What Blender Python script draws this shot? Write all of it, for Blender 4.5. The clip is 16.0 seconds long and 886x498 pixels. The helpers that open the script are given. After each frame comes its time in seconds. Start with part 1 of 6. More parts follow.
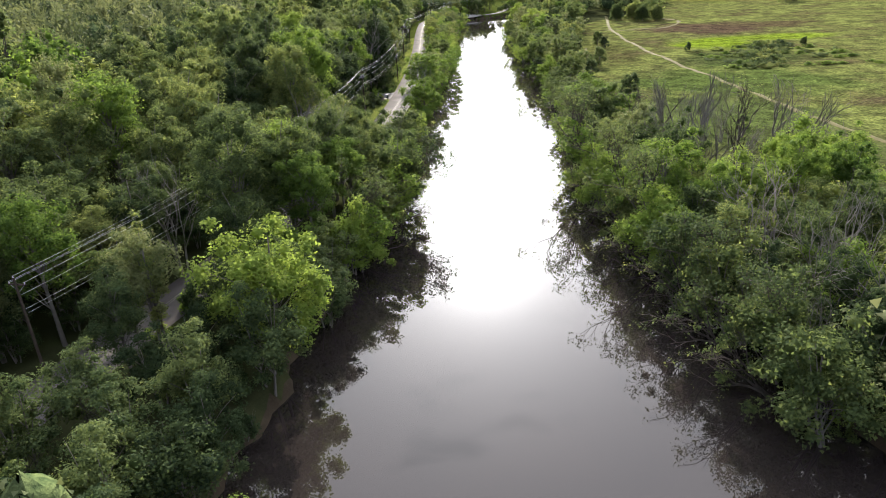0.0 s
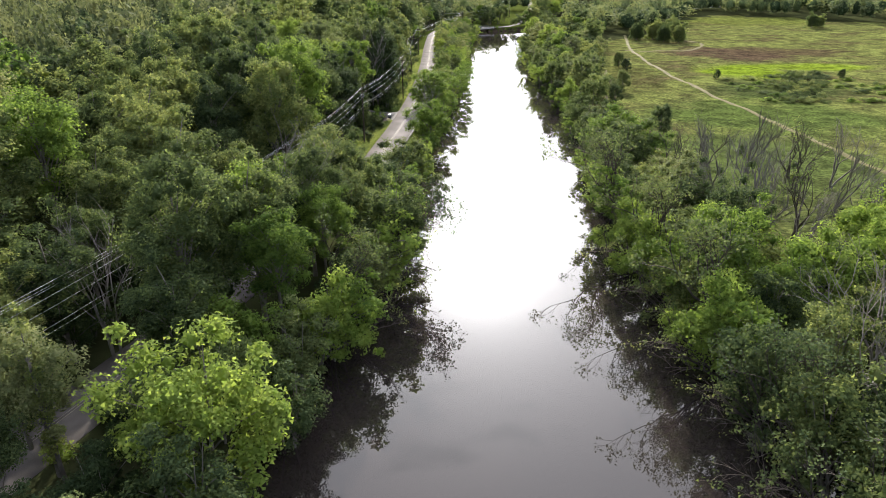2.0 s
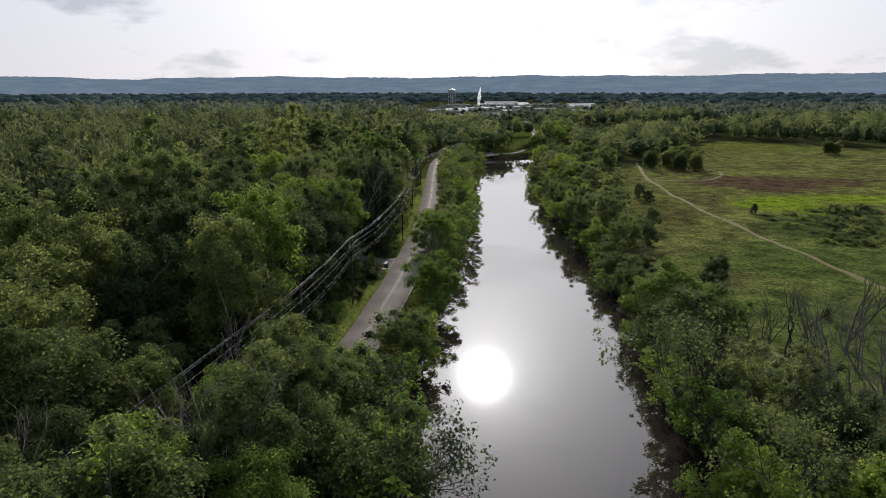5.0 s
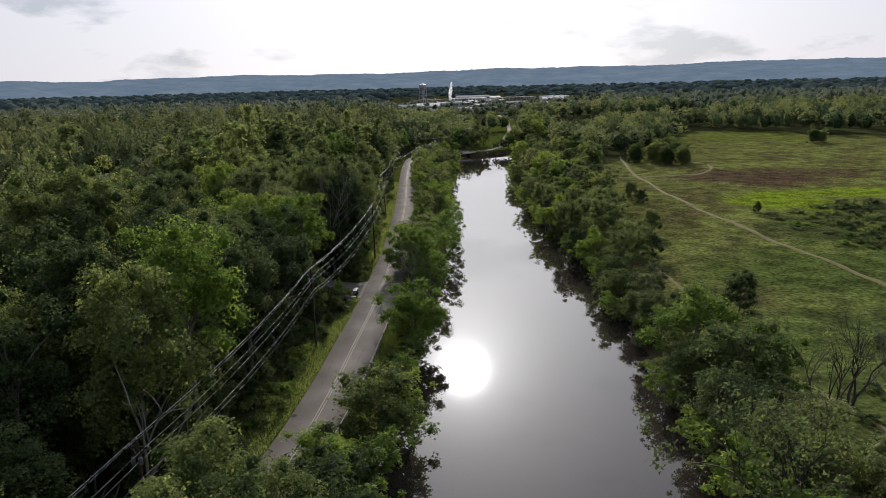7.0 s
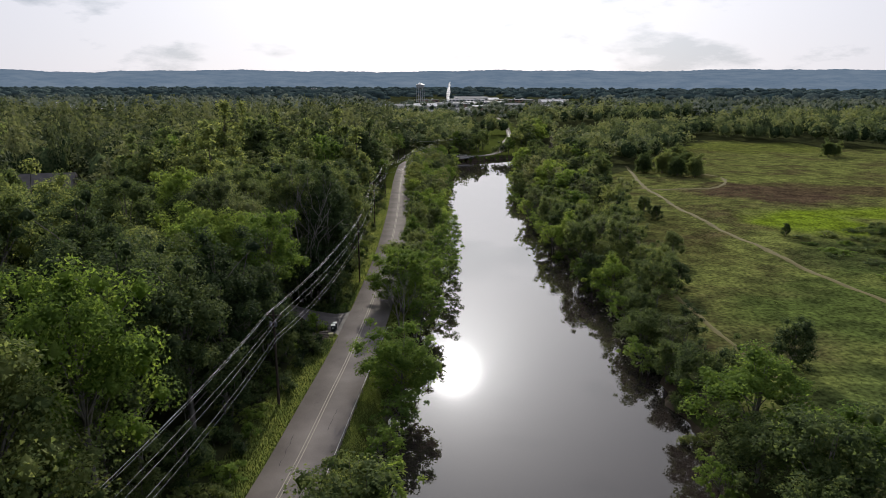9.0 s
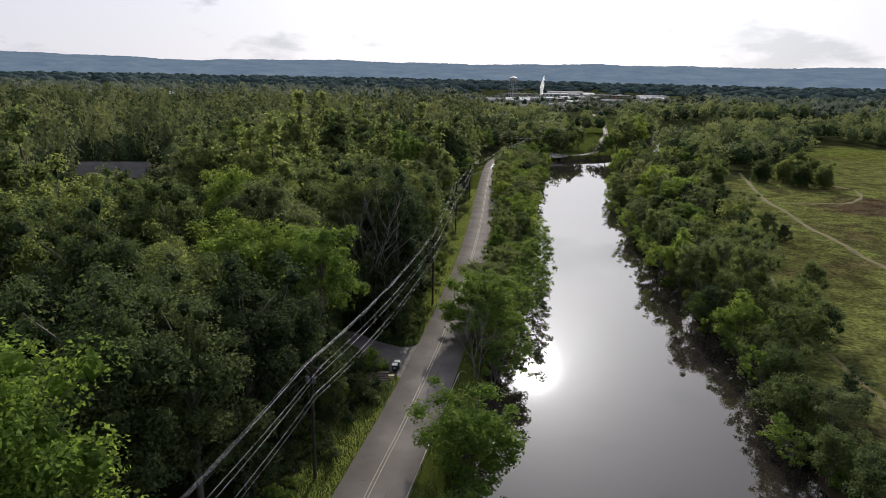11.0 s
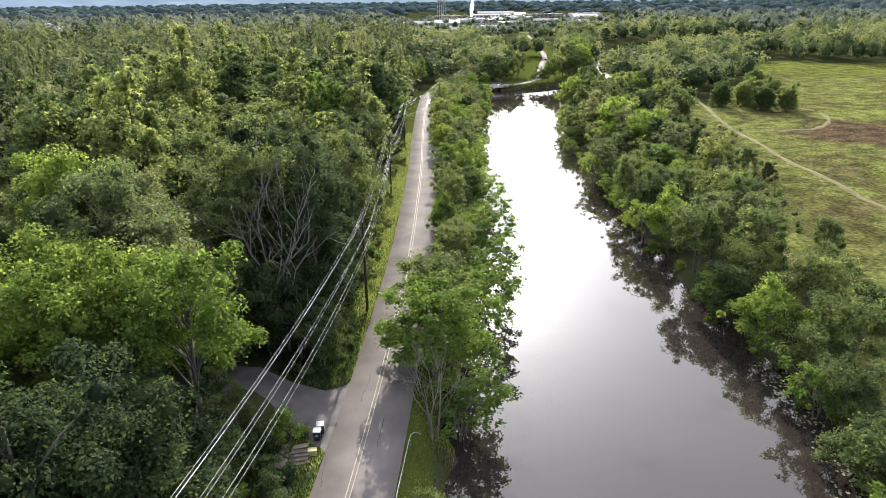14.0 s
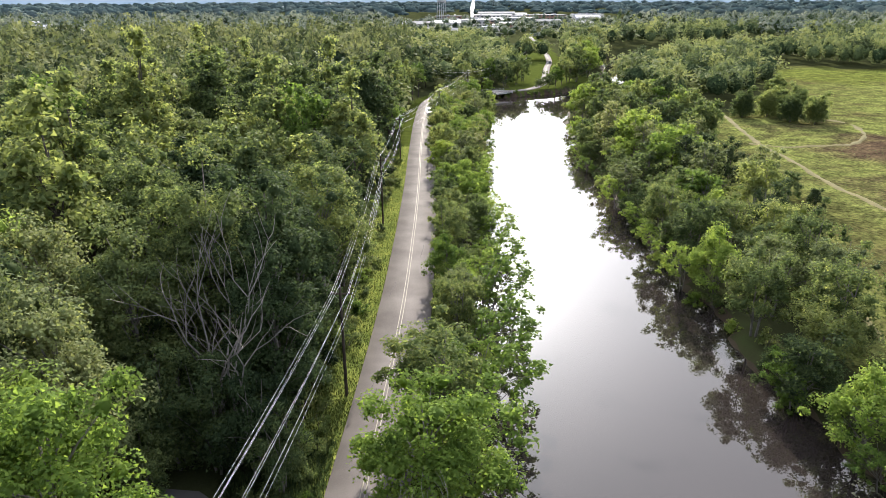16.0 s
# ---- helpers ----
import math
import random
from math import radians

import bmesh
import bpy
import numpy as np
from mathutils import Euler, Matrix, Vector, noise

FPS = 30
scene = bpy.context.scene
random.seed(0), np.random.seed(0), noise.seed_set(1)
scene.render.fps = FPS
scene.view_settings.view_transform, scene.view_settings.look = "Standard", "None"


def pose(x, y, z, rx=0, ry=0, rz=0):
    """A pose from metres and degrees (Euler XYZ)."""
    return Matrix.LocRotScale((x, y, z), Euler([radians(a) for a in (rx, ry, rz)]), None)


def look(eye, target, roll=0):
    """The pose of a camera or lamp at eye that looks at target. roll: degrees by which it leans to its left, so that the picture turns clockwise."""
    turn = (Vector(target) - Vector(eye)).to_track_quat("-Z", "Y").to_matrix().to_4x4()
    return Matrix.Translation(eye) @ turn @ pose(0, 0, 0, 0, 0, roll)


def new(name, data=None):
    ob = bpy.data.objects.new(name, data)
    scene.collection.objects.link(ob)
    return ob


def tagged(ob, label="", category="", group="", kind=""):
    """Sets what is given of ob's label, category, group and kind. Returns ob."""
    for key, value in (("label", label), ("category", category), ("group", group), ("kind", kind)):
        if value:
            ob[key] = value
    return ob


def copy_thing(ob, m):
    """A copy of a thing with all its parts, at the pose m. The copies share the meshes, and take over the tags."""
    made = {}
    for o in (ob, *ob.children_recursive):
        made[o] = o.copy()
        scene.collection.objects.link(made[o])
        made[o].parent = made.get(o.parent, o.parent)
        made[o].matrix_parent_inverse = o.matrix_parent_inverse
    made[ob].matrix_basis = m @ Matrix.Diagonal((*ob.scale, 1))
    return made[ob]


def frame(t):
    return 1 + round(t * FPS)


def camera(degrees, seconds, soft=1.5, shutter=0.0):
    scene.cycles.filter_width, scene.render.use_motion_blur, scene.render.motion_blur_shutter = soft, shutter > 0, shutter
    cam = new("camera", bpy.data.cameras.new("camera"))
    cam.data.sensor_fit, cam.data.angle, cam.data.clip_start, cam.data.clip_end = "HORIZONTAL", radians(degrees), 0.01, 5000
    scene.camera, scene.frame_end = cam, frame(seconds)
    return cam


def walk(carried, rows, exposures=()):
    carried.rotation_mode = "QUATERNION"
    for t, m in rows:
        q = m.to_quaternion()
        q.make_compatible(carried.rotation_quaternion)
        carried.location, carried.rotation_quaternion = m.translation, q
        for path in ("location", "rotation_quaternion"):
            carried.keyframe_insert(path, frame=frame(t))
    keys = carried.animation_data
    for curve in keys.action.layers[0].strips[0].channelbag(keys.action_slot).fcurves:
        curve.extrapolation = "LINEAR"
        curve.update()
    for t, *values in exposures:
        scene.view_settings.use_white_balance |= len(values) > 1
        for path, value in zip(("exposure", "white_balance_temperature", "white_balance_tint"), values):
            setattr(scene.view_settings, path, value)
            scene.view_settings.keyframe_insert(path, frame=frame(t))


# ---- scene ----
cam = camera(66.9, 16.0, soft=0.8)
# seconds, eye, then degrees of heading to the left, pitch up and roll
PATH = [
    (0, (0.00, 0.00, 36.20), 1.15, -23.77, -2.84),
    (0.5, (-0.15, 4.93, 36.25), 0.23, -23.80, -0.34),
    (1, (-0.34, 9.89, 36.28), 0.68, -23.82, 0.82),
    (1.5, (-0.55, 14.90, 36.28), 1.00, -23.82, 0.01),
    (2, (-0.78, 20.02, 36.34), 1.07, -23.23, -0.12),
    (2.5, (-1.08, 25.17, 36.39), 1.12, -17.60, -0.10),
    (3, (-1.33, 30.27, 36.34), 1.16, -13.09, -0.09),
    (3.5, (-1.61, 35.49, 36.41), 1.15, -13.09, -0.12),
    (4, (-1.87, 40.73, 36.46), 1.16, -13.07, -0.12),
    (4.2, (-1.99, 42.82, 36.49), 1.14, -13.09, -0.17),
    (6.3, (-3.14, 64.51, 36.76), 1.19, -13.92, -0.11),
    (6.5, (-3.23, 66.49, 36.77), 0.28, -13.90, -0.89),
    (7, (-3.32, 71.45, 36.77), -1.00, -13.88, -1.51),
    (7.5, (-3.31, 76.30, 36.76), -1.47, -13.87, -0.77),
    (8, (-3.29, 81.14, 36.73), -1.66, -13.86, -0.09),
    (8.2, (-3.25, 83.08, 36.77), -1.67, -13.87, -0.12),
    (9.25, (-3.23, 93.24, 36.64), -1.36, -13.86, 0.31),
    (9.78, (-3.22, 98.37, 36.57), 0.04, -13.85, 1.58),
    (10.3, (-3.22, 103.40, 36.51), 3.17, -13.84, 4.05),
    (10.5, (-3.19, 105.29, 36.50), 4.67, -13.82, 5.64),
    (11, (-3.56, 109.87, 36.47), 5.85, -14.52, 1.17),
    (11.5, (-3.95, 114.39, 36.46), 6.58, -20.03, -0.97),
    (12, (-4.53, 119.02, 36.45), 6.43, -20.61, -0.54),
    (12.5, (-5.03, 123.63, 36.45), 5.98, -20.60, -0.78),
    (13, (-5.49, 128.37, 36.41), 3.91, -20.56, -2.39),
    (13.5, (-5.68, 133.06, 36.39), 1.10, -20.52, -2.80),
    (14, (-5.76, 137.72, 36.38), 0.33, -20.55, -0.70),
    (14.5, (-5.82, 142.41, 36.40), 0.12, -20.57, -0.16),
    (15, (-5.88, 147.15, 36.41), 0.18, -20.55, -0.30),
    (15.5, (-5.93, 151.94, 36.43), 0.21, -20.55, -0.33),
    (16, (-6.01, 156.78, 36.46), 0.19, -20.57, -0.32),
]
EXPOSURES = [(0.0, 1.16), (2.0, 1.15), (2.5, 0.9), (2.95, -0.4), (3.4, -0.22), (10.9, -0.18), (11.3, 0.52), (11.6, 1.1), (12.4, 1.25), (16.0, 1.36)]


def aim(eye, heading, pitch, roll):
    h, p = radians(heading), radians(pitch)
    return look(eye, Vector(eye) + 100 * Vector((-math.sin(h) * math.cos(p), math.cos(h) * math.cos(p), math.sin(p))), roll)


walk(cam, [(t, aim(eye, heading, pitch, roll)) for t, eye, heading, pitch, roll in PATH], EXPOSURES)

# ---- world and sun ----
CLOUD_EL, CLOUD_AZ = 6.2, 22.0
SUN_EL, SUN_AZ = 24.2, 2.6  # degrees above the horizon, degrees from +y towards +x
to_sun = Vector((math.sin(radians(SUN_AZ)) * math.cos(radians(SUN_EL)), math.cos(radians(SUN_AZ)) * math.cos(radians(SUN_EL)), math.sin(radians(SUN_EL))))
world = bpy.data.worlds.new("world")
scene.world = world
world.use_nodes = True
wn, wl = world.node_tree.nodes, world.node_tree.links
wn.clear()
sky = wn.new("ShaderNodeTexSky")
sky.sky_type, sky.sun_disc = "NISHITA", False
sky.sun_elevation, sky.sun_rotation = radians(SUN_EL), radians(SUN_AZ)
sky.air_density, sky.dust_density = 1.0, 0.6
sky_gain = wn.new("ShaderNodeVectorMath")
sky_gain.operation = "SCALE"
sky_gain.inputs["Scale"].default_value = 0.07
wl.new(sky.outputs[0], sky_gain.inputs[0])
coord = wn.new("ShaderNodeTexCoord")
squash = wn.new("ShaderNodeMapping")
squash.inputs["Scale"].default_value = (1.0, 1.0, 3.0)
squash.inputs["Location"].default_value = (0.35, 0.0, 0.1)
wl.new(coord.outputs["Generated"], squash.inputs[0])
cloud_noise = wn.new("ShaderNodeTexNoise")
cloud_noise.inputs["Scale"].default_value = 4.5
cloud_noise.inputs["Detail"].default_value = 9.0
cloud_noise.inputs["Roughness"].default_value = 0.6
wl.new(squash.outputs[0], cloud_noise.inputs["Vector"])
cloud_ramp = wn.new("ShaderNodeValToRGB")
cloud_ramp.color_ramp.elements[0].position, cloud_ramp.color_ramp.elements[0].color = 0.37, (0.48, 0.52, 0.62, 1)
cloud_ramp.color_ramp.elements[1].position, cloud_ramp.color_ramp.elements[1].color = 0.47, (0.822, 0.82, 0.925, 1)
# heavier cumulus in the north-east
bank_dot = wn.new("ShaderNodeVectorMath")
bank_dot.operation = "DOT_PRODUCT"
bank_dot.inputs[1].default_value = (math.sin(radians(CLOUD_AZ)) * math.cos(radians(CLOUD_EL)), math.cos(radians(CLOUD_AZ)) * math.cos(radians(CLOUD_EL)), math.sin(radians(CLOUD_EL)))
wl.new(coord.outputs["Generated"], bank_dot.inputs[0])
bank_mask = wn.new("ShaderNodeMapRange")
bank_mask.inputs["From Min"].default_value, bank_mask.inputs["From Max"].default_value = 0.9915, 0.9985
bank_mask.inputs["To Min"].default_value, bank_mask.inputs["To Max"].default_value = 0.0, -0.055
wl.new(bank_dot.outputs["Value"], bank_mask.inputs["Value"])
heavier = wn.new("ShaderNodeMath")
heavier.operation = "ADD"
wl.new(cloud_noise.outputs[0], heavier.inputs[0])
wl.new(bank_mask.outputs[0], heavier.inputs[1])
wl.new(heavier.outputs[0], cloud_ramp.inputs[0])
sky_mix = wn.new("ShaderNodeMixRGB")
sky_mix.inputs[0].default_value = 0.88
wl.new(sky_gain.outputs[0], sky_mix.inputs[1])
wl.new(cloud_ramp.outputs[0], sky_mix.inputs[2])
background = wn.new("ShaderNodeBackground")
# thin cloud scatters the sun into a wide bright aureole
toward = wn.new("ShaderNodeVectorMath")
toward.operation = "DOT_PRODUCT"
toward.inputs[1].default_value = to_sun
wl.new(coord.outputs["Generated"], toward.inputs[0])
clamp = wn.new("ShaderNodeMath")
clamp.operation = "MAXIMUM"
clamp.inputs[1].default_value = 0.0
wl.new(toward.outputs["Value"], clamp.inputs[0])
glow = None
for power, gain in ((8, 0.68), (50, 2.3), (330, 3.0), (2900, 22.0)):
    p = wn.new("ShaderNodeMath")
    p.operation = "POWER"
    p.inputs[1].default_value = power
    wl.new(clamp.outputs[0], p.inputs[0])
    g = wn.new("ShaderNodeMath")
    g.operation = "MULTIPLY_ADD"
    g.inputs[1].default_value = gain
    wl.new(p.outputs[0], g.inputs[0])
    if glow is None:
        g.inputs[2].default_value = 0.0
    else:
        wl.new(glow.outputs[0], g.inputs[2])
    glow = g
forward = wn.new("ShaderNodeMapRange")
forward.interpolation_type = "SMOOTHSTEP"
forward.inputs["From Min"].default_value, forward.inputs["From Max"].default_value = -0.7, 0.75
wl.new(toward.outputs["Value"], forward.inputs["Value"])
half = wn.new("ShaderNodeMixRGB")
half.inputs[1].default_value, half.inputs[2].default_value = (0.45, 0.50, 0.60, 1), (1, 1, 1, 1)
wl.new(forward.outputs[0], half.inputs[0])
dimmed = wn.new("ShaderNodeVectorMath")
dimmed.operation = "MULTIPLY"
wl.new(sky_mix.outputs[0], dimmed.inputs[0])
wl.new(half.outputs[0], dimmed.inputs[1])
aureole = wn.new("ShaderNodeMixRGB")
aureole.blend_type = "ADD"
aureole.inputs[0].default_value = 1.0
wl.new(dimmed.outputs[0], aureole.inputs[1])
tint_glow = wn.new("ShaderNodeVectorMath")
tint_glow.operation = "SCALE"
tint_glow.inputs[0].default_value = (1.0, 0.985, 0.975)
wl.new(glow.outputs[0], tint_glow.inputs["Scale"])
wl.new(tint_glow.outputs[0], aureole.inputs[2])
wl.new(aureole.outputs[0], background.inputs[0])
background.inputs[1].default_value = 1.0
world_out = wn.new("ShaderNodeOutputWorld")
wl.new(background.outputs[0], world_out.inputs[0])

sun_data = bpy.data.lights.new("sun", "SUN")
sun_data.energy, sun_data.angle, sun_data.color = 4.7, radians(0.6), (1.0, 0.92, 0.81)
sun = new("sun", sun_data)
sun.matrix_world = look(to_sun * 300, (0, 0, 0))


# ---- materials ----
def material(name):
    m = bpy.data.materials.new(name)
    m.use_nodes = True
    m.node_tree.nodes.clear()
    out = m.node_tree.nodes.new("ShaderNodeOutputMaterial")
    return m, m.node_tree.nodes, m.node_tree.links, out


def ramp_node(nodes, stops):
    r = nodes.new("ShaderNodeValToRGB")
    els = r.color_ramp.elements
    while len(els) < len(stops):
        els.new(0.5)
    for e, (p, c) in zip(els, stops):
        e.position, e.color = p, (*c, 1)
    return r


def noise_node(nodes, links, scale, detail=5.0, vector=None):
    n = nodes.new("ShaderNodeTexNoise")
    n.inputs["Scale"].default_value, n.inputs["Detail"].default_value = scale, detail
    if vector is not None:
        links.new(vector, n.inputs["Vector"])
    return n


def surface(name, stops, scale, fine=40.0, rough=0.85, metal=0.0, bump=0.3, bump_dist=0.02, fine_mix=0.35, specular=0.12):
    """A two-scale noisy material in object space metres."""
    m, nodes, links, out = material(name)
    geo = nodes.new("ShaderNodeNewGeometry")
    big = noise_node(nodes, links, scale, 6.0, geo.outputs["Position"])
    small = noise_node(nodes, links, fine, 4.0, geo.outputs["Position"])
    mix = nodes.new("ShaderNodeMix")
    mix.inputs[0].default_value = fine_mix
    links.new(big.outputs[0], mix.inputs[2])
    links.new(small.outputs[0], mix.inputs[3])
    r = ramp_node(nodes, stops)
    links.new(mix.outputs[0], r.inputs[0])
    b = nodes.new("ShaderNodeBsdfPrincipled")
    links.new(r.outputs[0], b.inputs["Base Color"])
    b.inputs["Roughness"].default_value, b.inputs["Metallic"].default_value = rough, metal
    b.inputs["Specular IOR Level"].default_value = specular
    bp = nodes.new("ShaderNodeBump")
    bp.inputs["Strength"].default_value, bp.inputs["Distance"].default_value = bump, bump_dist
    links.new(small.outputs[0], bp.inputs["Height"])
    links.new(bp.outputs[0], b.inputs["Normal"])
    links.new(b.outputs[0], out.inputs[0])
    return m


def leaf_material(name, low, mid, high, through_share=0.5, gloss=0.05, tone=0.0, speck=0.28):
    """Leaves: colour varies from tree to tree, from leaf to leaf and in patches; light shines through them."""
    low, mid, high = ((r * 1.05, g, b * 1.22) for r, g, b in (low, mid, high))
    m, nodes, links, out = material(name)
    info, geo = nodes.new("ShaderNodeObjectInfo"), nodes.new("ShaderNodeNewGeometry")
    patch = noise_node(nodes, links, 0.35, 3.0, geo.outputs["Position"])
    a = nodes.new("ShaderNodeMath")
    a.operation = "MULTIPLY_ADD"
    links.new(info.outputs["Random"], a.inputs[0])
    a.inputs[1].default_value, a.inputs[2].default_value = 0.42, -0.05
    if tone:  # joined woods: one tone for each crown
        crown = nodes.new("ShaderNodeAttribute")
        crown.attribute_name = "tone"
        links.new(crown.outputs["Fac"], a.inputs[0])
        a.inputs[1].default_value = tone
    b = nodes.new("ShaderNodeMath")
    b.operation = "MULTIPLY_ADD"
    links.new(geo.outputs["Random Per Island"], b.inputs[0])
    b.inputs[1].default_value = speck
    links.new(a.outputs[0], b.inputs[2])
    c = nodes.new("ShaderNodeMath")
    c.operation = "MULTIPLY_ADD"
    links.new(patch.outputs[0], c.inputs[0])
    c.inputs[1].default_value = 0.5
    links.new(b.outputs[0], c.inputs[2])
    r = ramp_node(nodes, [(0.22, low), (0.55, mid), (0.92, high)])
    links.new(c.outputs[0], r.inputs[0])
    p = nodes.new("ShaderNodeBsdfPrincipled")
    links.new(r.outputs[0], p.inputs["Base Color"])
    p.inputs["Roughness"].default_value, p.inputs["Specular IOR Level"].default_value = 0.72, gloss
    tint = nodes.new("ShaderNodeMixRGB")
    tint.blend_type = "MULTIPLY"
    tint.inputs[0].default_value = 1.0
    tint.inputs[2].default_value = (1.34, 1.27, 0.92, 1)
    links.new(r.outputs[0], tint.inputs[1])
    t = nodes.new("ShaderNodeBsdfTranslucent")
    links.new(tint.outputs[0], t.inputs[0])
    mixer = nodes.new("ShaderNodeMixShader")
    mixer.inputs[0].default_value = through_share
    links.new(p.outputs[0], mixer.inputs[1])
    links.new(t.outputs[0], mixer.inputs[2])
    links.new(mixer.outputs[0], out.inputs[0])
    return m


LEAF = leaf_material("leaves_green", (0.031, 0.054, 0.024), (0.101, 0.148, 0.046), (0.270, 0.322, 0.092), 0.56)
LEAF_LIGHT = leaf_material("leaves_light", (0.056, 0.108, 0.024), (0.148, 0.236, 0.040), (0.272, 0.360, 0.076), 0.56, speck=0.25)
LEAF_SILVER = leaf_material("leaves_silver", (0.062, 0.092, 0.034), (0.148, 0.190, 0.066), (0.285, 0.318, 0.122), 0.46, 0.08)
LEAF_DARK = leaf_material("leaves_dark", (0.021, 0.038, 0.016), (0.062, 0.098, 0.034), (0.170, 0.220, 0.066), 0.44, 0.05)
LEAF_WOOD = leaf_material("leaves_woodland", (0.044, 0.068, 0.034), (0.114, 0.158, 0.060), (0.218, 0.262, 0.090), 0.36, tone=0.7, speck=0.2)
LEAF_DEEP = leaf_material("leaves_deep_wood", (0.026, 0.042, 0.020), (0.076, 0.104, 0.040), (0.165, 0.196, 0.078), 0.34, tone=0.7, speck=0.2)
BARK_DARK = surface("dark_bark", [(0.3, (0.040, 0.034, 0.028)), (0.7, (0.11, 0.096, 0.082))], 1.2, 14.0, 0.95, bump=0.6)
BARK = surface("bark", [(0.3, (0.090, 0.082, 0.070)), (0.7, (0.22, 0.205, 0.18))], 1.2, 14.0, 0.95, bump=0.6)
DEAD_WOOD = surface("dead_wood", [(0.3, (0.13, 0.118, 0.102)), (0.7, (0.27, 0.25, 0.225))], 1.5, 18.0, 0.9, bump=0.4)
FOREST_FLOOR = surface("forest_floor", [(0.3, (0.026, 0.030, 0.014)), (0.55, (0.044, 0.050, 0.022)), (0.8, (0.048, 0.072, 0.022))], 0.25, 6.0, 0.95, bump=0.4, bump_dist=0.03, specular=0.0)
VERGE = surface("verge_grass", [(0.25, (0.034, 0.042, 0.014)), (0.5, (0.054, 0.070, 0.016)), (0.75, (0.080, 0.098, 0.024))], 0.3, 7.0, 0.9, bump=0.5, bump_dist=0.04, specular=0.0)
RIVER_BED = surface("river_mud", [(0.3, (0.030, 0.022, 0.013)), (0.7, (0.070, 0.054, 0.034))], 0.4, 5.0, 0.8, bump=0.5)
ASPHALT = surface("asphalt", [(0.3, (0.108, 0.098, 0.093)), (0.5, (0.158, 0.143, 0.136)), (0.72, (0.215, 0.196, 0.187))], 0.22, 30.0, 0.85, bump=0.25, specular=0.05)
# asphalt as on the road, toned down to hold the trees' shade
DRIVE = surface("driveway_asphalt", [(0.3, (0.070, 0.066, 0.064)), (0.7, (0.125, 0.116, 0.112))], 0.5, 25.0, 0.8, bump=0.25)
DIRT = surface("path_dirt", [(0.3, (0.092, 0.088, 0.038)), (0.7, (0.150, 0.130, 0.056))], 0.6, 10.0, 0.95, bump=0.4)
YELLOW = surface("yellow_paint", [(0.3, (0.22, 0.205, 0.165)), (0.65, (0.36, 0.34, 0.275))], 2.0, 25.0, 0.6, bump=0.1)
TAR = surface("tar_seal", [(0.3, (0.030, 0.028, 0.027)), (0.7, (0.075, 0.070, 0.068))], 2.0, 25.0, 0.7, bump=0.1)
POLE_WOOD = surface("pole_wood", [(0.3, (0.030, 0.024, 0.019)), (0.7, (0.085, 0.068, 0.052))], 1.0, 16.0, 0.9, bump=0.4)
WIRE = surface("wire_aluminium", [(0.3, (0.56, 0.57, 0.58)), (0.7, (0.74, 0.75, 0.76))], 3.0, 20.0, 0.55, 0.0, 0.02, specular=0.4)
STEEL_GREY = surface("grey_steel", [(0.3, (0.28, 0.29, 0.30)), (0.7, (0.46, 0.47, 0.48))], 1.5, 15.0, 0.5, 0.3, 0.1)
CONCRETE = surface("concrete", [(0.3, (0.34, 0.33, 0.31)), (0.7, (0.56, 0.55, 0.52))], 0.8, 12.0, 0.85, bump=0.3)


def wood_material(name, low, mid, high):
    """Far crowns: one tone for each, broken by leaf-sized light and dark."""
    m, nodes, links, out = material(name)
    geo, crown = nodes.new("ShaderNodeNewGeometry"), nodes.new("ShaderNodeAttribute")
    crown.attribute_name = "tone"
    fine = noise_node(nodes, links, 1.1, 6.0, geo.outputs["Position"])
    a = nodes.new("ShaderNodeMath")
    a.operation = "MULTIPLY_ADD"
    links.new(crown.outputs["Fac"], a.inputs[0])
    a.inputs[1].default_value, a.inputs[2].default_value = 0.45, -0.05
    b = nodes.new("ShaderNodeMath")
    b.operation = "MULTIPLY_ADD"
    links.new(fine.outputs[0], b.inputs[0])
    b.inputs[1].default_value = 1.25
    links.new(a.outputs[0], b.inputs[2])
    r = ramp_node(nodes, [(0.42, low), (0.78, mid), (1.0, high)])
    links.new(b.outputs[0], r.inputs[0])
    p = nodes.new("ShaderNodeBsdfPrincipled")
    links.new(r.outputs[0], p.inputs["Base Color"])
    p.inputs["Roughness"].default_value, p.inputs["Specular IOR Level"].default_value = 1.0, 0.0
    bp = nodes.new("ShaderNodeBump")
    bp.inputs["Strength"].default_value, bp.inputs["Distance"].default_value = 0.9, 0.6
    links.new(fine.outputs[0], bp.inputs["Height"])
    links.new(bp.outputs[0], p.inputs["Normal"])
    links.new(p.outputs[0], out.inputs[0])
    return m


# shade inside the crowns, put into a darker leaf colour
SHADED_CORE = wood_material("woodland_hearts", (0.020, 0.034, 0.016), (0.052, 0.078, 0.034), (0.110, 0.142, 0.058))
# far woods: distance haze mixed into the base colours, paler and bluer
LEAF_HAZED = leaf_material("leaves_far_wood", (0.052, 0.080, 0.070), (0.104, 0.142, 0.110), (0.172, 0.210, 0.150), 0.36, tone=0.7, speck=0.2)
CROWN_HAZED = wood_material("far_crowns", (0.034, 0.058, 0.060), (0.058, 0.086, 0.084), (0.088, 0.116, 0.106))


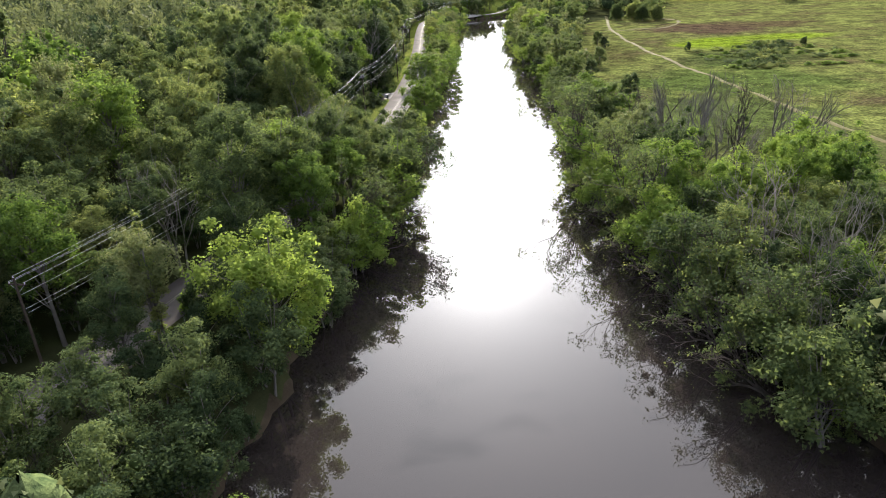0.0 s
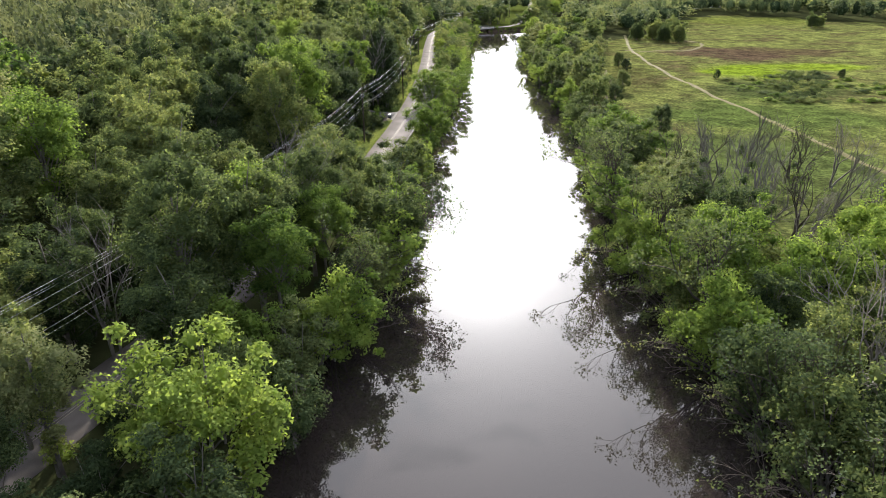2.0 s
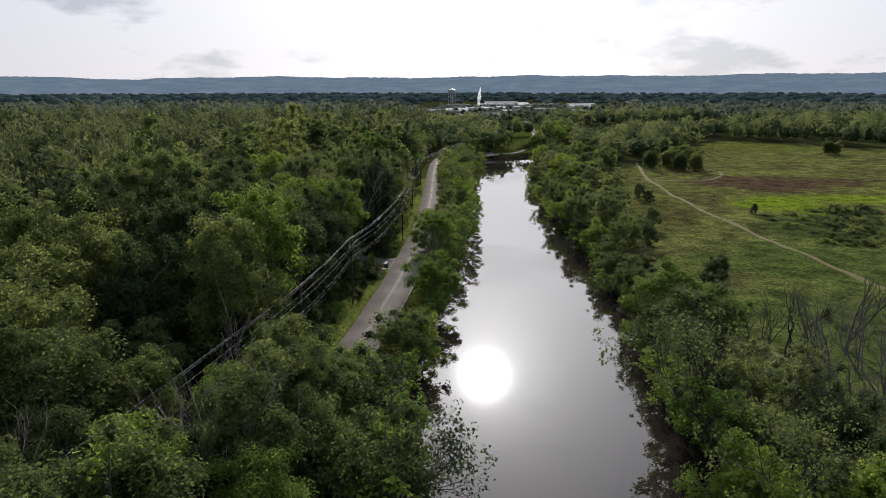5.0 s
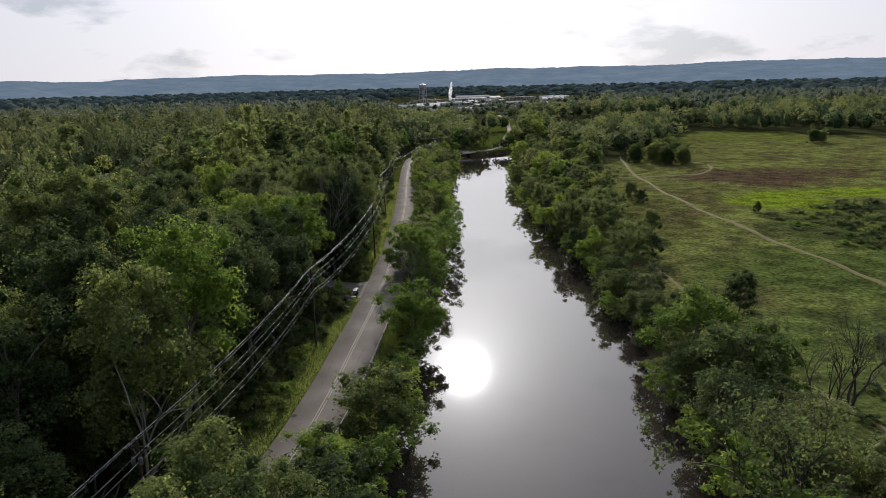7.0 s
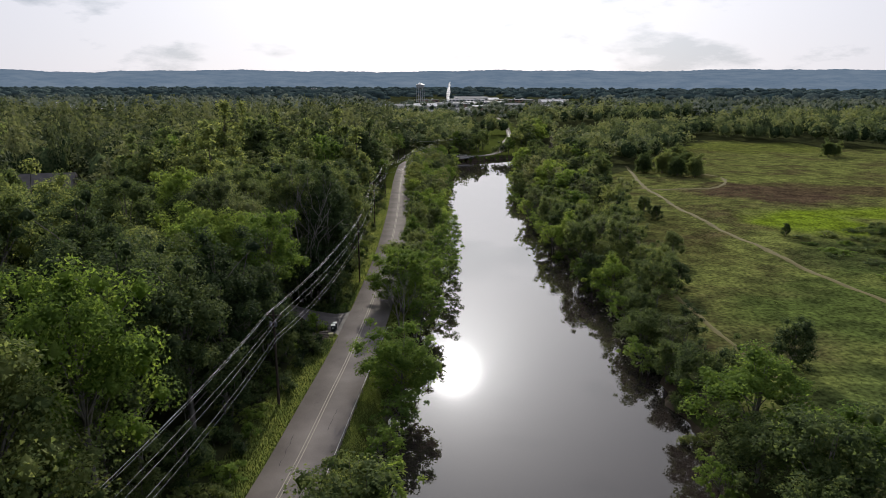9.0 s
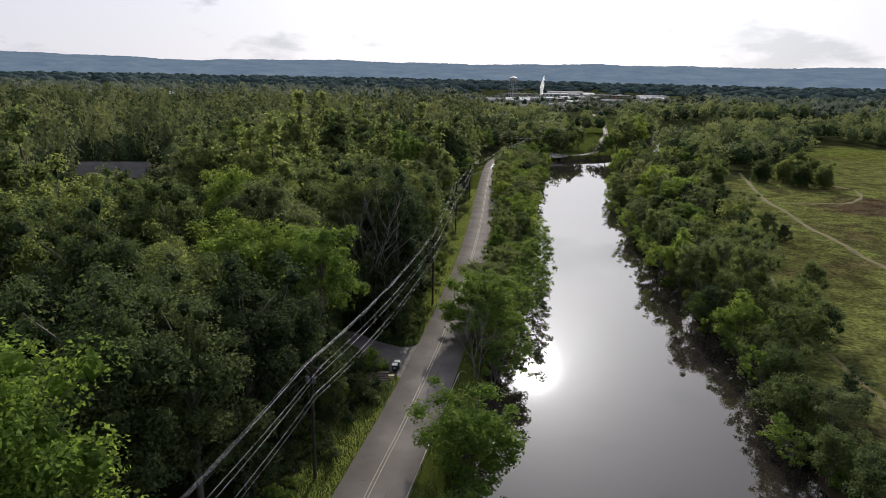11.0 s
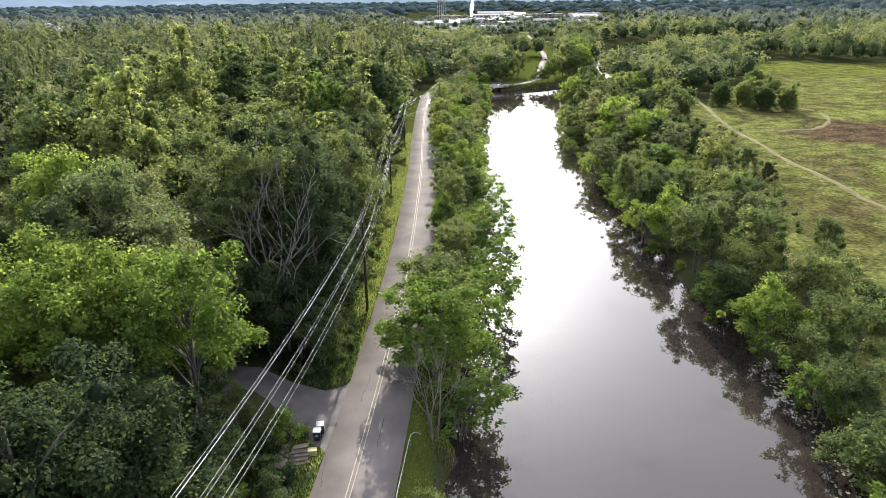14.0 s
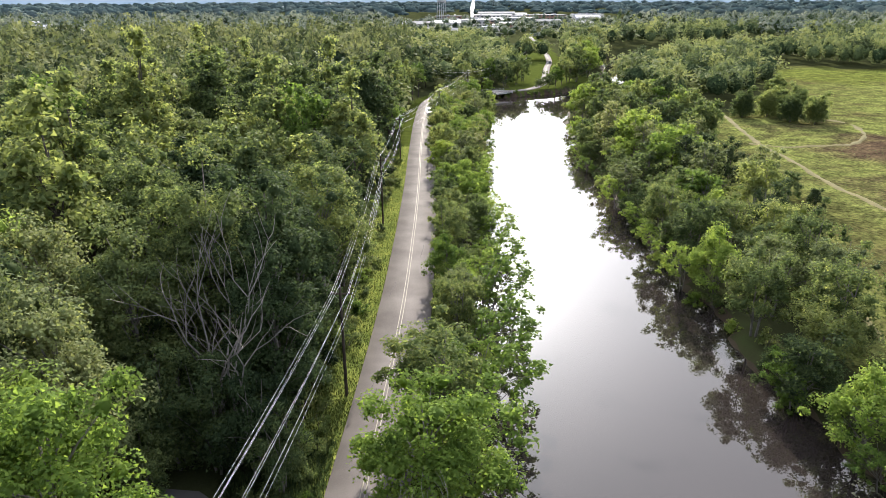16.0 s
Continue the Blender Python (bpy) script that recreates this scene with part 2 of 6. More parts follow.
def meadow_material():
    m, nodes, links, out = material("meadow_grass")
    geo = nodes.new("ShaderNodeNewGeometry")
    stretch = nodes.new("ShaderNodeMapping")
    stretch.inputs["Scale"].default_value = (0.9, 1.15, 1.0)
    links.new(geo.outputs["Position"], stretch.inputs[0])
    mid = noise_node(nodes, links, 0.045, 9.0, stretch.outputs[0])
    mid.inputs["Roughness"].default_value = 0.68
    fine = noise_node(nodes, links, 1.3, 10.0, geo.outputs["Position"])
    tone = ramp_node(nodes, [(0.34, (0.078, 0.068, 0.036)), (0.43, (0.086, 0.090, 0.035)), (0.52, (0.104, 0.122, 0.039)), (0.64, (0.134, 0.158, 0.048))])
    links.new(mid.outputs[0], tone.inputs[0])
    last = tone.outputs[0]
    warp = noise_node(nodes, links, 0.06, 4.0, geo.outputs["Position"])
    # dry brown and lush green patches: centre, radii, colour
    for cx, cy, ax, ay, colour, share in ((119, 322, 30, 26, (0.070, 0.051, 0.035), 0.95), (150, 330, 26, 14, (0.068, 0.054, 0.032), 0.8), (105, 272, 16, 17, (0.126, 0.187, 0.018), 0.95), (134, 284, 26, 10, (0.126, 0.187, 0.018), 0.85), (62, 265, 10, 36, (0.057, 0.054, 0.023), 0.5), (100, 235, 24, 16, (0.042, 0.060, 0.022), 0.8),
                                          (80, 195, 34, 24, (0.050, 0.080, 0.022), 0.75), (62, 150, 26, 30, (0.058, 0.084, 0.027), 0.8), (195, 500, 60, 40, (0.092, 0.117, 0.024), 0.6), (70, 110, 30, 26, (0.064, 0.080, 0.030), 0.85)):
        mp = nodes.new("ShaderNodeMapping")
        mp.vector_type = "TEXTURE"
        mp.inputs["Location"].default_value, mp.inputs["Scale"].default_value = (cx, cy, 0), (ax, ay, 1000)
        links.new(geo.outputs["Position"], mp.inputs[0])
        ln = nodes.new("ShaderNodeVectorMath")
        ln.operation = "LENGTH"
        links.new(mp.outputs[0], ln.inputs[0])
        sm = nodes.new("ShaderNodeMath")
        sm.operation = "MULTIPLY_ADD"
        links.new(warp.outputs[0], sm.inputs[0])
        sm.inputs[1].default_value = 1.6
        links.new(ln.outputs["Value"], sm.inputs[2])
        mr = nodes.new("ShaderNodeMapRange")
        mr.interpolation_type = "SMOOTHSTEP"
        mr.inputs["From Min"].default_value, mr.inputs["From Max"].default_value = 1.35, 2.05
        mr.inputs["To Min"].default_value, mr.inputs["To Max"].default_value = share, 0.0
        links.new(sm.outputs[0], mr.inputs["Value"])
        mx = nodes.new("ShaderNodeMixRGB")
        mx.inputs[2].default_value = (*colour, 1)
        links.new(mr.outputs[0], mx.inputs[0])
        links.new(last, mx.inputs[1])
        last = mx.outputs[0]
    shade = ramp_node(nodes, [(0.32, (0.42, 0.42, 0.45)), (0.68, (1.45, 1.42, 1.35))])
    links.new(fine.outputs[0], shade.inputs[0])
    mul = nodes.new("ShaderNodeMixRGB")
    mul.blend_type = "MULTIPLY"
    mul.inputs[0].default_value = 1.0
    links.new(last, mul.inputs[1])
    links.new(shade.outputs[0], mul.inputs[2])
    tufts = noise_node(nodes, links, 0.24, 6.0, geo.outputs["Position"])
    tuft_shade = ramp_node(nodes, [(0.36, (0.62, 0.60, 0.66)), (0.64, (1.3, 1.28, 1.2))])
    links.new(tufts.outputs[0], tuft_shade.inputs[0])
    mul2 = nodes.new("ShaderNodeMixRGB")
    mul2.blend_type = "MULTIPLY"
    mul2.inputs[0].default_value = 1.0
    links.new(mul.outputs[0], mul2.inputs[1])
    links.new(tuft_shade.outputs[0], mul2.inputs[2])
    b = nodes.new("ShaderNodeBsdfPrincipled")
    links.new(mul2.outputs[0], b.inputs["Base Color"])
    b.inputs["Roughness"].default_value, b.inputs["Specular IOR Level"].default_value = 1.0, 0.0
    bp = nodes.new("ShaderNodeBump")
    bp.inputs["Strength"].default_value, bp.inputs["Distance"].default_value = 0.7, 0.2
    links.new(fine.outputs[0], bp.inputs["Height"])
    links.new(bp.outputs[0], b.inputs["Normal"])
    links.new(b.outputs[0], out.inputs[0])
    return m


MEADOW = meadow_material()


def water_material():
    m, nodes, links, out = material("river_water")
    geo = nodes.new("ShaderNodeNewGeometry")
    b = nodes.new("ShaderNodeBsdfPrincipled")
    silt = noise_node(nodes, links, 0.06, 4.0, geo.outputs["Position"])
    r = ramp_node(nodes, [(0.3, (0.019, 0.016, 0.015)), (0.7, (0.026, 0.021, 0.019))])
    links.new(silt.outputs[0], r.inputs[0])
    links.new(r.outputs[0], b.inputs["Base Color"])
    b.inputs["Roughness"].default_value = 0.012
    b.inputs["IOR"].default_value = 1.55
    b.inputs["Specular IOR Level"].default_value = 0.5
    ripple = noise_node(nodes, links, 0.9, 2.0, geo.outputs["Position"])
    bp = nodes.new("ShaderNodeBump")
    bp.inputs["Strength"].default_value, bp.inputs["Distance"].default_value = 0.06, 0.01
    links.new(ripple.outputs[0], bp.inputs["Height"])
    links.new(bp.outputs[0], b.inputs["Normal"])
    links.new(b.outputs[0], out.inputs[0])
    return m


WATER = water_material()


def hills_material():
    """Wooded hills kilometres off; air haze painted as a blue that glows by itself."""
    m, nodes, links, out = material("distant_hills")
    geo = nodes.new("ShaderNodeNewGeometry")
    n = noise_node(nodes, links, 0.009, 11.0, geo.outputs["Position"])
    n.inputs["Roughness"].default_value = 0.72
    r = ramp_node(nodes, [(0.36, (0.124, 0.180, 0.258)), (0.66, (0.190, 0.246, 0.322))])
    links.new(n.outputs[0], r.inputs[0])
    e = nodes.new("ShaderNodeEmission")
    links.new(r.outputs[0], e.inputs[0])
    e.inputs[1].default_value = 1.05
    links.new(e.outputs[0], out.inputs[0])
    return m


HILLS = hills_material()


# ---- mesh helpers ----
def mesh_of(name, verts, faces, mats, smooth=False):
    """A mesh from arrays; faces is an (n, 3) or (n, 4) array."""
    verts, faces = np.asarray(verts, dtype=np.float32), np.asarray(faces, dtype=np.int32)
    me = bpy.data.meshes.new(name)
    k = faces.shape[1]
    me.vertices.add(len(verts))
    me.vertices.foreach_set("co", verts.ravel())
    me.loops.add(faces.size)
    me.loops.foreach_set("vertex_index", faces.ravel())
    me.polygons.add(len(faces))
    me.polygons.foreach_set("loop_start", np.arange(0, faces.size, k, dtype=np.int32))
    for mat in (mats if isinstance(mats, (list, tuple)) else [mats]):
        me.materials.append(mat)
    me.update(calc_edges=True)
    if smooth:
        me.polygons.foreach_set("use_smooth", np.ones(len(faces), dtype=bool))
    return me


def part(name, bm, mat, parent, label=""):
    """Links a bmesh, or a ready mesh, as one object under a thing or part."""
    if isinstance(bm, bmesh.types.BMesh):
        me = bpy.data.meshes.new(name)
        bm.to_mesh(me)
        bm.free()
        me.materials.append(mat)
    else:
        me = bm
    ob = new(name, me)
    ob.parent = parent
    return tagged(ob, label) if label else ob


def thing(name, label, category, group="", m=None, kind=""):
    ob = new(name)
    if m is not None:
        ob.matrix_basis = m
    return tagged(ob, label, category, group, kind)


def box(bm, x0, x1, y0, y1, z0, z1, bevel=0.0, m=None):
    r = bmesh.ops.create_cube(bm, size=1.0)
    mat = Matrix.Translation(((x0 + x1) / 2, (y0 + y1) / 2, (z0 + z1) / 2)) @ Matrix.Diagonal((x1 - x0, y1 - y0, z1 - z0, 1))
    bmesh.ops.transform(bm, matrix=(m @ mat if m else mat), verts=r["verts"])
    if bevel:
        edges = list({e for v in r["verts"] for e in v.link_edges})
        bmesh.ops.bevel(bm, geom=edges, offset=bevel, segments=1, affect="EDGES")
    return bm


def rod(bm, a, b, r0, r1, sides=8):
    a, b = Vector(a), Vector(b)
    d = b - a
    c = bmesh.ops.create_cone(bm, cap_ends=True, segments=sides, radius1=r0, radius2=r1, depth=d.length)
    bmesh.ops.transform(bm, matrix=Matrix.Translation((a + b) / 2) @ d.to_track_quat("Z", "Y").to_matrix().to_4x4(), verts=c["verts"])
    return bm


class Tubes:
    """Collects tapered tubes into one mesh."""

    def __init__(self):
        self.v, self.f = [], []

    def add(self, pts, radii, sides=5):
        base = len(self.v)
        pts = [Vector(p) for p in pts]
        for i, p in enumerate(pts):
            d = (pts[min(i + 1, len(pts) - 1)] - pts[max(i - 1, 0)]).normalized()
            u = d.cross(Vector((0.31, 0.95, 0.05))).normalized()
            w = d.cross(u)
            for k in range(sides):
                a = 2 * math.pi * k / sides
                self.v.append(p + (u * math.cos(a) + w * math.sin(a)) * radii[i])
        for i in range(len(pts) - 1):
            for k in range(sides):
                a, b = base + i * sides + k, base + i * sides + (k + 1) % sides
                self.f.append((a, b, b + sides, a + sides))

    def mesh(self, name, mat):
        return mesh_of(name, [tuple(v) for v in self.v], self.f, mat, True)


# ---- the plan: river, road, meadow ----
LEFT_Y = [-400, -60, 0, 44, 61, 84, 112, 150, 180, 215, 250, 290, 340, 380, 412, 424, 430, 433, 436, 441, 447, 475, 510, 557, 640, 655, 670, 760]
LEFT_X = [-45, -30, -24, -18, -16, -14, -11, -8, -6, -3.5, -1.5, 0.5, 4, 7.5, 10, 11, 12.5, 16, 24, 34, 44, 64, 76, 85, 104, 140, 200, 260]
RIGHT_Y = [-400, -60, 0, 50, 73, 100, 125, 150, 178, 190, 200, 218, 250, 280, 315, 335, 357, 380, 414, 447, 475, 510, 530, 556, 600, 640, 670, 760]
RIGHT_X = [30, 36, 34, 31, 28.5, 25.5, 24.3, 25.2, 27.5, 30, 30, 27.5, 27, 27, 27.5, 29.5, 30.5, 33, 43, 62, 75, 88, 98, 122, 160, 225, 275, 340]
ROAD = [(-68, -60), (-55, 0), (-41, 46), (-33.6, 71), (-25.8, 100), (-19.0, 130), (-16.5, 147), (-14.9, 165), (-13.8, 178), (-12.5, 200), (-11.4, 231), (-11.2, 260), (-11.4, 290), (-12.2, 330), (-12.6, 370), (-12.0, 402), (-9.0, 419), (-2, 428), (10, 434), (20, 439), (30, 446), (38, 464), (43, 492), (49, 530), (57, 575), (64, 640), (71, 720), (78, 860)]
MEADOW_EDGE = [(66, 84), (42, 90), (35, 102), (34, 125), (34, 160), (36, 200), (38, 235), (44, 270), (52, 305), (60, 340), (74, 372), (98, 398), (128, 440), (160, 510), (187, 556), (225, 525), (268, 469), (330, 420), (520, 330), (520, 40), (90, 40)]
WATER_Z = -2.0
DRIVE_EDGE = [(-15.4, 184.3), (-16.8, 185.9), (-17.9, 186.6), (-18.6, 188.6), (-20.5, 189.6), (-25, 191), (-28.5, 194.0), (-29, 200), (-25.5, 199.6), (-21.5, 196.6), (-17.9, 195.0), (-16.2, 195.8), (-15.0, 197.6)]


def spline(points, step):
    """Catmull-Rom through plan points, resampled about every step metres."""
    p = [np.array(q, dtype=float) for q in points]
    p = [2 * p[0] - p[1]] + p + [2 * p[-1] - p[-2]]
    out = []
    for i in range(1, len(p) - 2):
        n = max(2, int(np.linalg.norm(p[i + 1] - p[i]) / step))
        for k in range(n):
            t = k / n
            out.append(0.5 * (2 * p[i] + (p[i + 1] - p[i - 1]) * t + (2 * p[i - 1] - 5 * p[i] + 4 * p[i + 1] - p[i + 2]) * t * t + (3 * p[i] - p[i - 1] - 3 * p[i + 1] + p[i + 2]) * t ** 3))
    out.append(p[-2])
    return np.array(out)


ROAD_LINE = spline(ROAD, 2.0)


def left_x(y):
    return np.interp(y, LEFT_Y, LEFT_X)


def right_x(y):
    return np.interp(y, RIGHT_Y, RIGHT_X)


def road_gap(x, y):
    """Distance to the road's centre line."""
    x, y = np.atleast_1d(x).astype(float), np.atleast_1d(y).astype(float)
    best = np.full(x.shape, 1e9)
    for q in ROAD_LINE[::2]:
        best = np.minimum(best, (x - q[0]) ** 2 + (y - q[1]) ** 2)
    return np.sqrt(best)


def inside(poly, x, y):
    x, y = np.atleast_1d(x), np.atleast_1d(y)
    hit = np.zeros(x.shape, dtype=bool)
    for (x0, y0), (x1, y1) in zip(poly, poly[1:] + poly[:1]):
        cross = (y0 > y) != (y1 > y)
        hit ^= cross & (x < (x1 - x0) * (y - y0) / (y1 - y0 + 1e-9) + x0)
    return hit


def in_water(x, y):
    """Metres inside the shore lines; negative on land."""
    d = np.minimum(x - left_x(y), right_x(y) - x)
    along = np.clip(((x - 18) * -9 + (y - 420) * 33) / (81 + 1089), 0, 1)  # a creek joins under the bridge
    d = np.maximum(d, 3.6 - np.hypot(x - 18 + 9 * along, y - 420 - 33 * along))
    return np.where(y > 760, -50.0, d)


def smooth(a, b, v):
    t = np.clip((v - a) / (b - a), 0, 1)
    return t * t * (3 - 2 * t)


def ground_z(x, y):
    x, y = np.atleast_1d(x).astype(float), np.atleast_1d(y).astype(float)
    gap = road_gap(x, y)
    land = np.where(x > right_x(y) - 5, -0.8, 0.0)
    wob = 0.25 * np.sin(x * 0.21 + 1.3) * np.cos(y * 0.17) + 0.12 * np.sin(x * 0.63 + y * 0.48)
    land = land + wob * smooth(5, 12, gap)
    land = land + 2.0 * smooth(14, 60, gap) * (x < left_x(y))
    shore = in_water(x, y) + 0.8 * np.sin(y * 0.33) + 0.5 * np.sin(y * 0.91 + x * 0.4)
    z = land - (3.6 + land) * smooth(-3.2, 1.6, shore)
    return np.where(gap < 4.6, np.where(z > -0.35, -0.02, z), z)


# ---- ground, water, road ----
def growing(dense0, dense1, step, far, low=None):
    out = list(np.arange(dense0, dense1 + 0.1, step))
    s, v = step, dense1
    while v < far:
        s *= 1.22
        v += s
        out.append(v)
    s, v, pre = step, dense0, []
    while v > (low if low is not None else -far):
        s *= 1.22
        v -= s
        pre.append(v)
    return np.array(pre[::-1] + out)


def build_ground():
    xs, ys = growing(-44, 80, 1.0, 4700), growing(25, 460, 1.6, 4700, -900)
    gx, gy = np.meshgrid(xs, ys)
    x, y = gx.ravel(), gy.ravel()
    z = ground_z(x, y)
    nx, ny = len(xs), len(ys)
    i = (np.arange(ny - 1)[:, None] * nx + np.arange(nx - 1)[None, :]).ravel()
    faces = np.stack([i, i + 1, i + nx + 1, i + nx], 1)
    me = mesh_of("ground", np.stack([x, y, z], 1), faces, [FOREST_FLOOR, MEADOW, VERGE, RIVER_BED], True)
    cx, cy, cz = x[faces].mean(1), y[faces].mean(1), z[faces].mean(1)
    kind = np.zeros(len(faces), dtype=np.int32)
    gap = road_gap(cx, cy)
    kind[inside(MEADOW_EDGE, cx, cy)] = 1
    kind[(gap < 6.8) & (cy > 120)] = 2
    kind[(cx > 22) & (cx < 62) & (cy > 446) & (cy < 720) & (in_water(cx, cy) < -2)] = 2
    kind[cz < -1.5] = 3
    me.polygons.foreach_set("material_index", kind)
    return tagged(new("ground", me), "flat land with forest floor, rough meadow and mown verge", "ground", kind="structure")


build_ground()


def build_water():
    ys = np.concatenate([np.arange(-400, 760, 4.0)])
    v, f = [], []
    for k, y in enumerate(ys):
        v += [(min(float(left_x(y)) - 4, 1.0) if 414 < y < 460 else float(left_x(y)) - 4, y, WATER_Z), (float(right_x(y)) + 4, y, WATER_Z)]
        if k:
            f.append((2 * k - 2, 2 * k - 1, 2 * k + 1, 2 * k))
    return tagged(new("water", mesh_of("water", v, f, WATER, True)), "still brown river water mirroring sky and trees", "water", kind="structure")


build_water()


def ribbon(name, line, a, b, z, mat, thick=0.06, s0=None, s1=None):
    """A strip along a plan line between the offsets a and b (to the right), with a thickness."""
    d = np.gradient(line, axis=0)
    d /= np.linalg.norm(d, axis=1)[:, None]
    n = np.stack([d[:, 1], -d[:, 0]], 1)
    if s0 is not None:
        line, n = line[s0:s1], n[s0:s1]
    narrow = np.interp(line[:, 1], [425, 450], [1.0, 0.52])[:, None]
    A, B = line + n * a * narrow, line + n * b * narrow
    k = len(line)
    v = np.concatenate([np.c_[A, np.full(k, z)], np.c_[B, np.full(k, z)], np.c_[A, np.full(k, z - thick)], np.c_[B, np.full(k, z - thick)]])
    i = np.arange(k - 1)
    f = np.concatenate([np.stack([i, k + i, k + i + 1, i + 1], 1), np.stack([2 * k + i, i, i + 1, 2 * k + i + 1], 1), np.stack([k + i, 3 * k + i, 3 * k + i + 1, k + i + 1], 1)])
    return mesh_of(name, v, f, mat)


road = tagged(new("road", ribbon("road", ROAD_LINE, -3.0, 3.65, 0.05, ASPHALT, 0.3)), "worn grey two-lane asphalt road", "road", kind="structure")
for a, b in ((-0.21, -0.12), (0.12, 0.21)):
    part("yellow_line", ribbon("yellow_line", ROAD_LINE, a, b, 0.058, YELLOW, 0.006), YELLOW, road, "faded yellow centre line")


def build_cracks():
    """Wandering cracks sealed with tar, mostly lengthwise."""
    rng = random.Random(12)
    for y0, off in ((150, -1.5), (157, 1.7), (163, -2.3), (171, 2.1), (176, -1.9), (181, -2.4), (186, 1.4), (193, -1.2), (204, 1.8), (212, -1.6), (222, 1.2), (236, -1.8), (250, 1.5)):
        across = rng.random() < 0.3
        x, y = float(np.interp(y0, [q[1] for q in ROAD[:17]], [q[0] for q in ROAD[:17]])) + off, float(y0)
        pts = []
        for k in range(rng.randrange(7, 14)):
            pts.append((x, y, rng.uniform(0.015, 0.04)))
            x += rng.uniform(-0.12, 0.16) if not across else rng.uniform(0.1, 0.3)
            y += rng.uniform(0.3, 0.7) if not across else rng.uniform(-0.15, 0.2)
        v = [p for x, y, w in pts for p in ((x - w, y - w * 0.3, 0.056), (x + w, y + w * 0.3, 0.056))]
        f = [(2 * k, 2 * k + 1, 2 * k + 3, 2 * k + 2) for k in range(len(pts) - 1)]
        part("crack", mesh_of("crack", v, f, TAR), TAR, road, "dark tar-sealed crack")


build_cracks()


# ---- trees ----
def leaves(rng, centers, radii, per, length, width, top_bias=0.35, squash=0.8, tri=False):
    """Small leaf sprays on the shells of clumps. Returns verts and faces."""
    centers, radii = np.repeat(centers, per, 0), np.repeat(radii, per)
    n = len(centers)
    d = rng.normal(size=(n, 3))
    d[:, 2] += top_bias
    d /= np.linalg.norm(d, axis=1)[:, None]
    p = centers + d * (radii * (1.12 - 0.85 * rng.uniform(0, 1, n) ** 1.7))[:, None] * np.array([1, 1, squash])
    nrm = d * 0.55 + np.array([0, 0, 0.75]) + rng.normal(size=(n, 3)) * 0.55
    nrm /= np.linalg.norm(nrm, axis=1)[:, None]
    u = np.cross(nrm, rng.normal(size=(n, 3)))
    u /= np.linalg.norm(u, axis=1)[:, None]
    w = np.cross(nrm, u)
    s = rng.uniform(0.65, 1.35, n)[:, None]
    u, w = u * s * length / 2, w * s * width / 2
    droop = np.array([0, 0, -0.18 * length])
    if tri:
        v = np.stack([p - u - w, p + u - w * 0.6, p + w * 1.5], 1).reshape(-1, 3)
        return v, np.arange(3 * n).reshape(-1, 3)
    v = np.stack([p - u, p + w * 1.0 + u * 0.15, p + u + droop, p - w + u * 0.1], 1).reshape(-1, 3)
    return v, np.arange(4 * n).reshape(-1, 4)


def cores(rng, centers, radii, share=0.6):
    """Dense uneven hearts of the clumps, which keep light from passing through a crown."""
    n = len(centers)
    corner = np.array([(1, 0, 0), (0, 1, 0), (-1, 0, 0), (0, -1, 0), (0, 0, 1), (0, 0, -1)], dtype=float)
    v = centers[:, None, :] + corner[None] * (radii * share)[:, None, None] * rng.uniform(0.7, 1.25, (n, 6, 1)) + rng.normal(size=(n, 6, 3)) * 0.08
    tri = np.array([(0, 1, 4), (1, 2, 4), (2, 3, 4), (3, 0, 4), (1, 0, 5), (2, 1, 5), (3, 2, 5), (0, 3, 5)])
    return v.reshape(-1, 3), (tri[None] + (np.arange(n) * 6)[:, None, None]).reshape(-1, 3)


def crown_clumps(rng, n, rx, z0, z1, r_lo, r_hi, lean=(0, 0), open_base=0.0):
    """Clump centres spread through an uneven crown."""
    c = []
    zc, rz = (z0 + z1) / 2, (z1 - z0) / 2
    shift = Vector(rng.uniform(-50, 50, 3))
    while len(c) < n:
        d = rng.normal(size=3)
        d /= np.linalg.norm(d)
        if d[2] < -0.75 + open_base:
            continue
        lobe = 0.92 + 0.62 * noise.noise(Vector(d) * 1.7 + shift)
        k = rng.uniform(0.2, 1.05) ** 0.6 * lobe
        flare = 1.0 - 0.18 * max(0.0, d[2])
        c.append((d[0] * rx * k * flare + lean[0] * (d[2] + 1) * 0.5, d[1] * rx * k * flare + lean[1] * (d[2] + 1) * 0.5, zc + d[2] * rz * k))
    c = np.array(c)
    return c, rng.uniform(r_lo, r_hi, n)


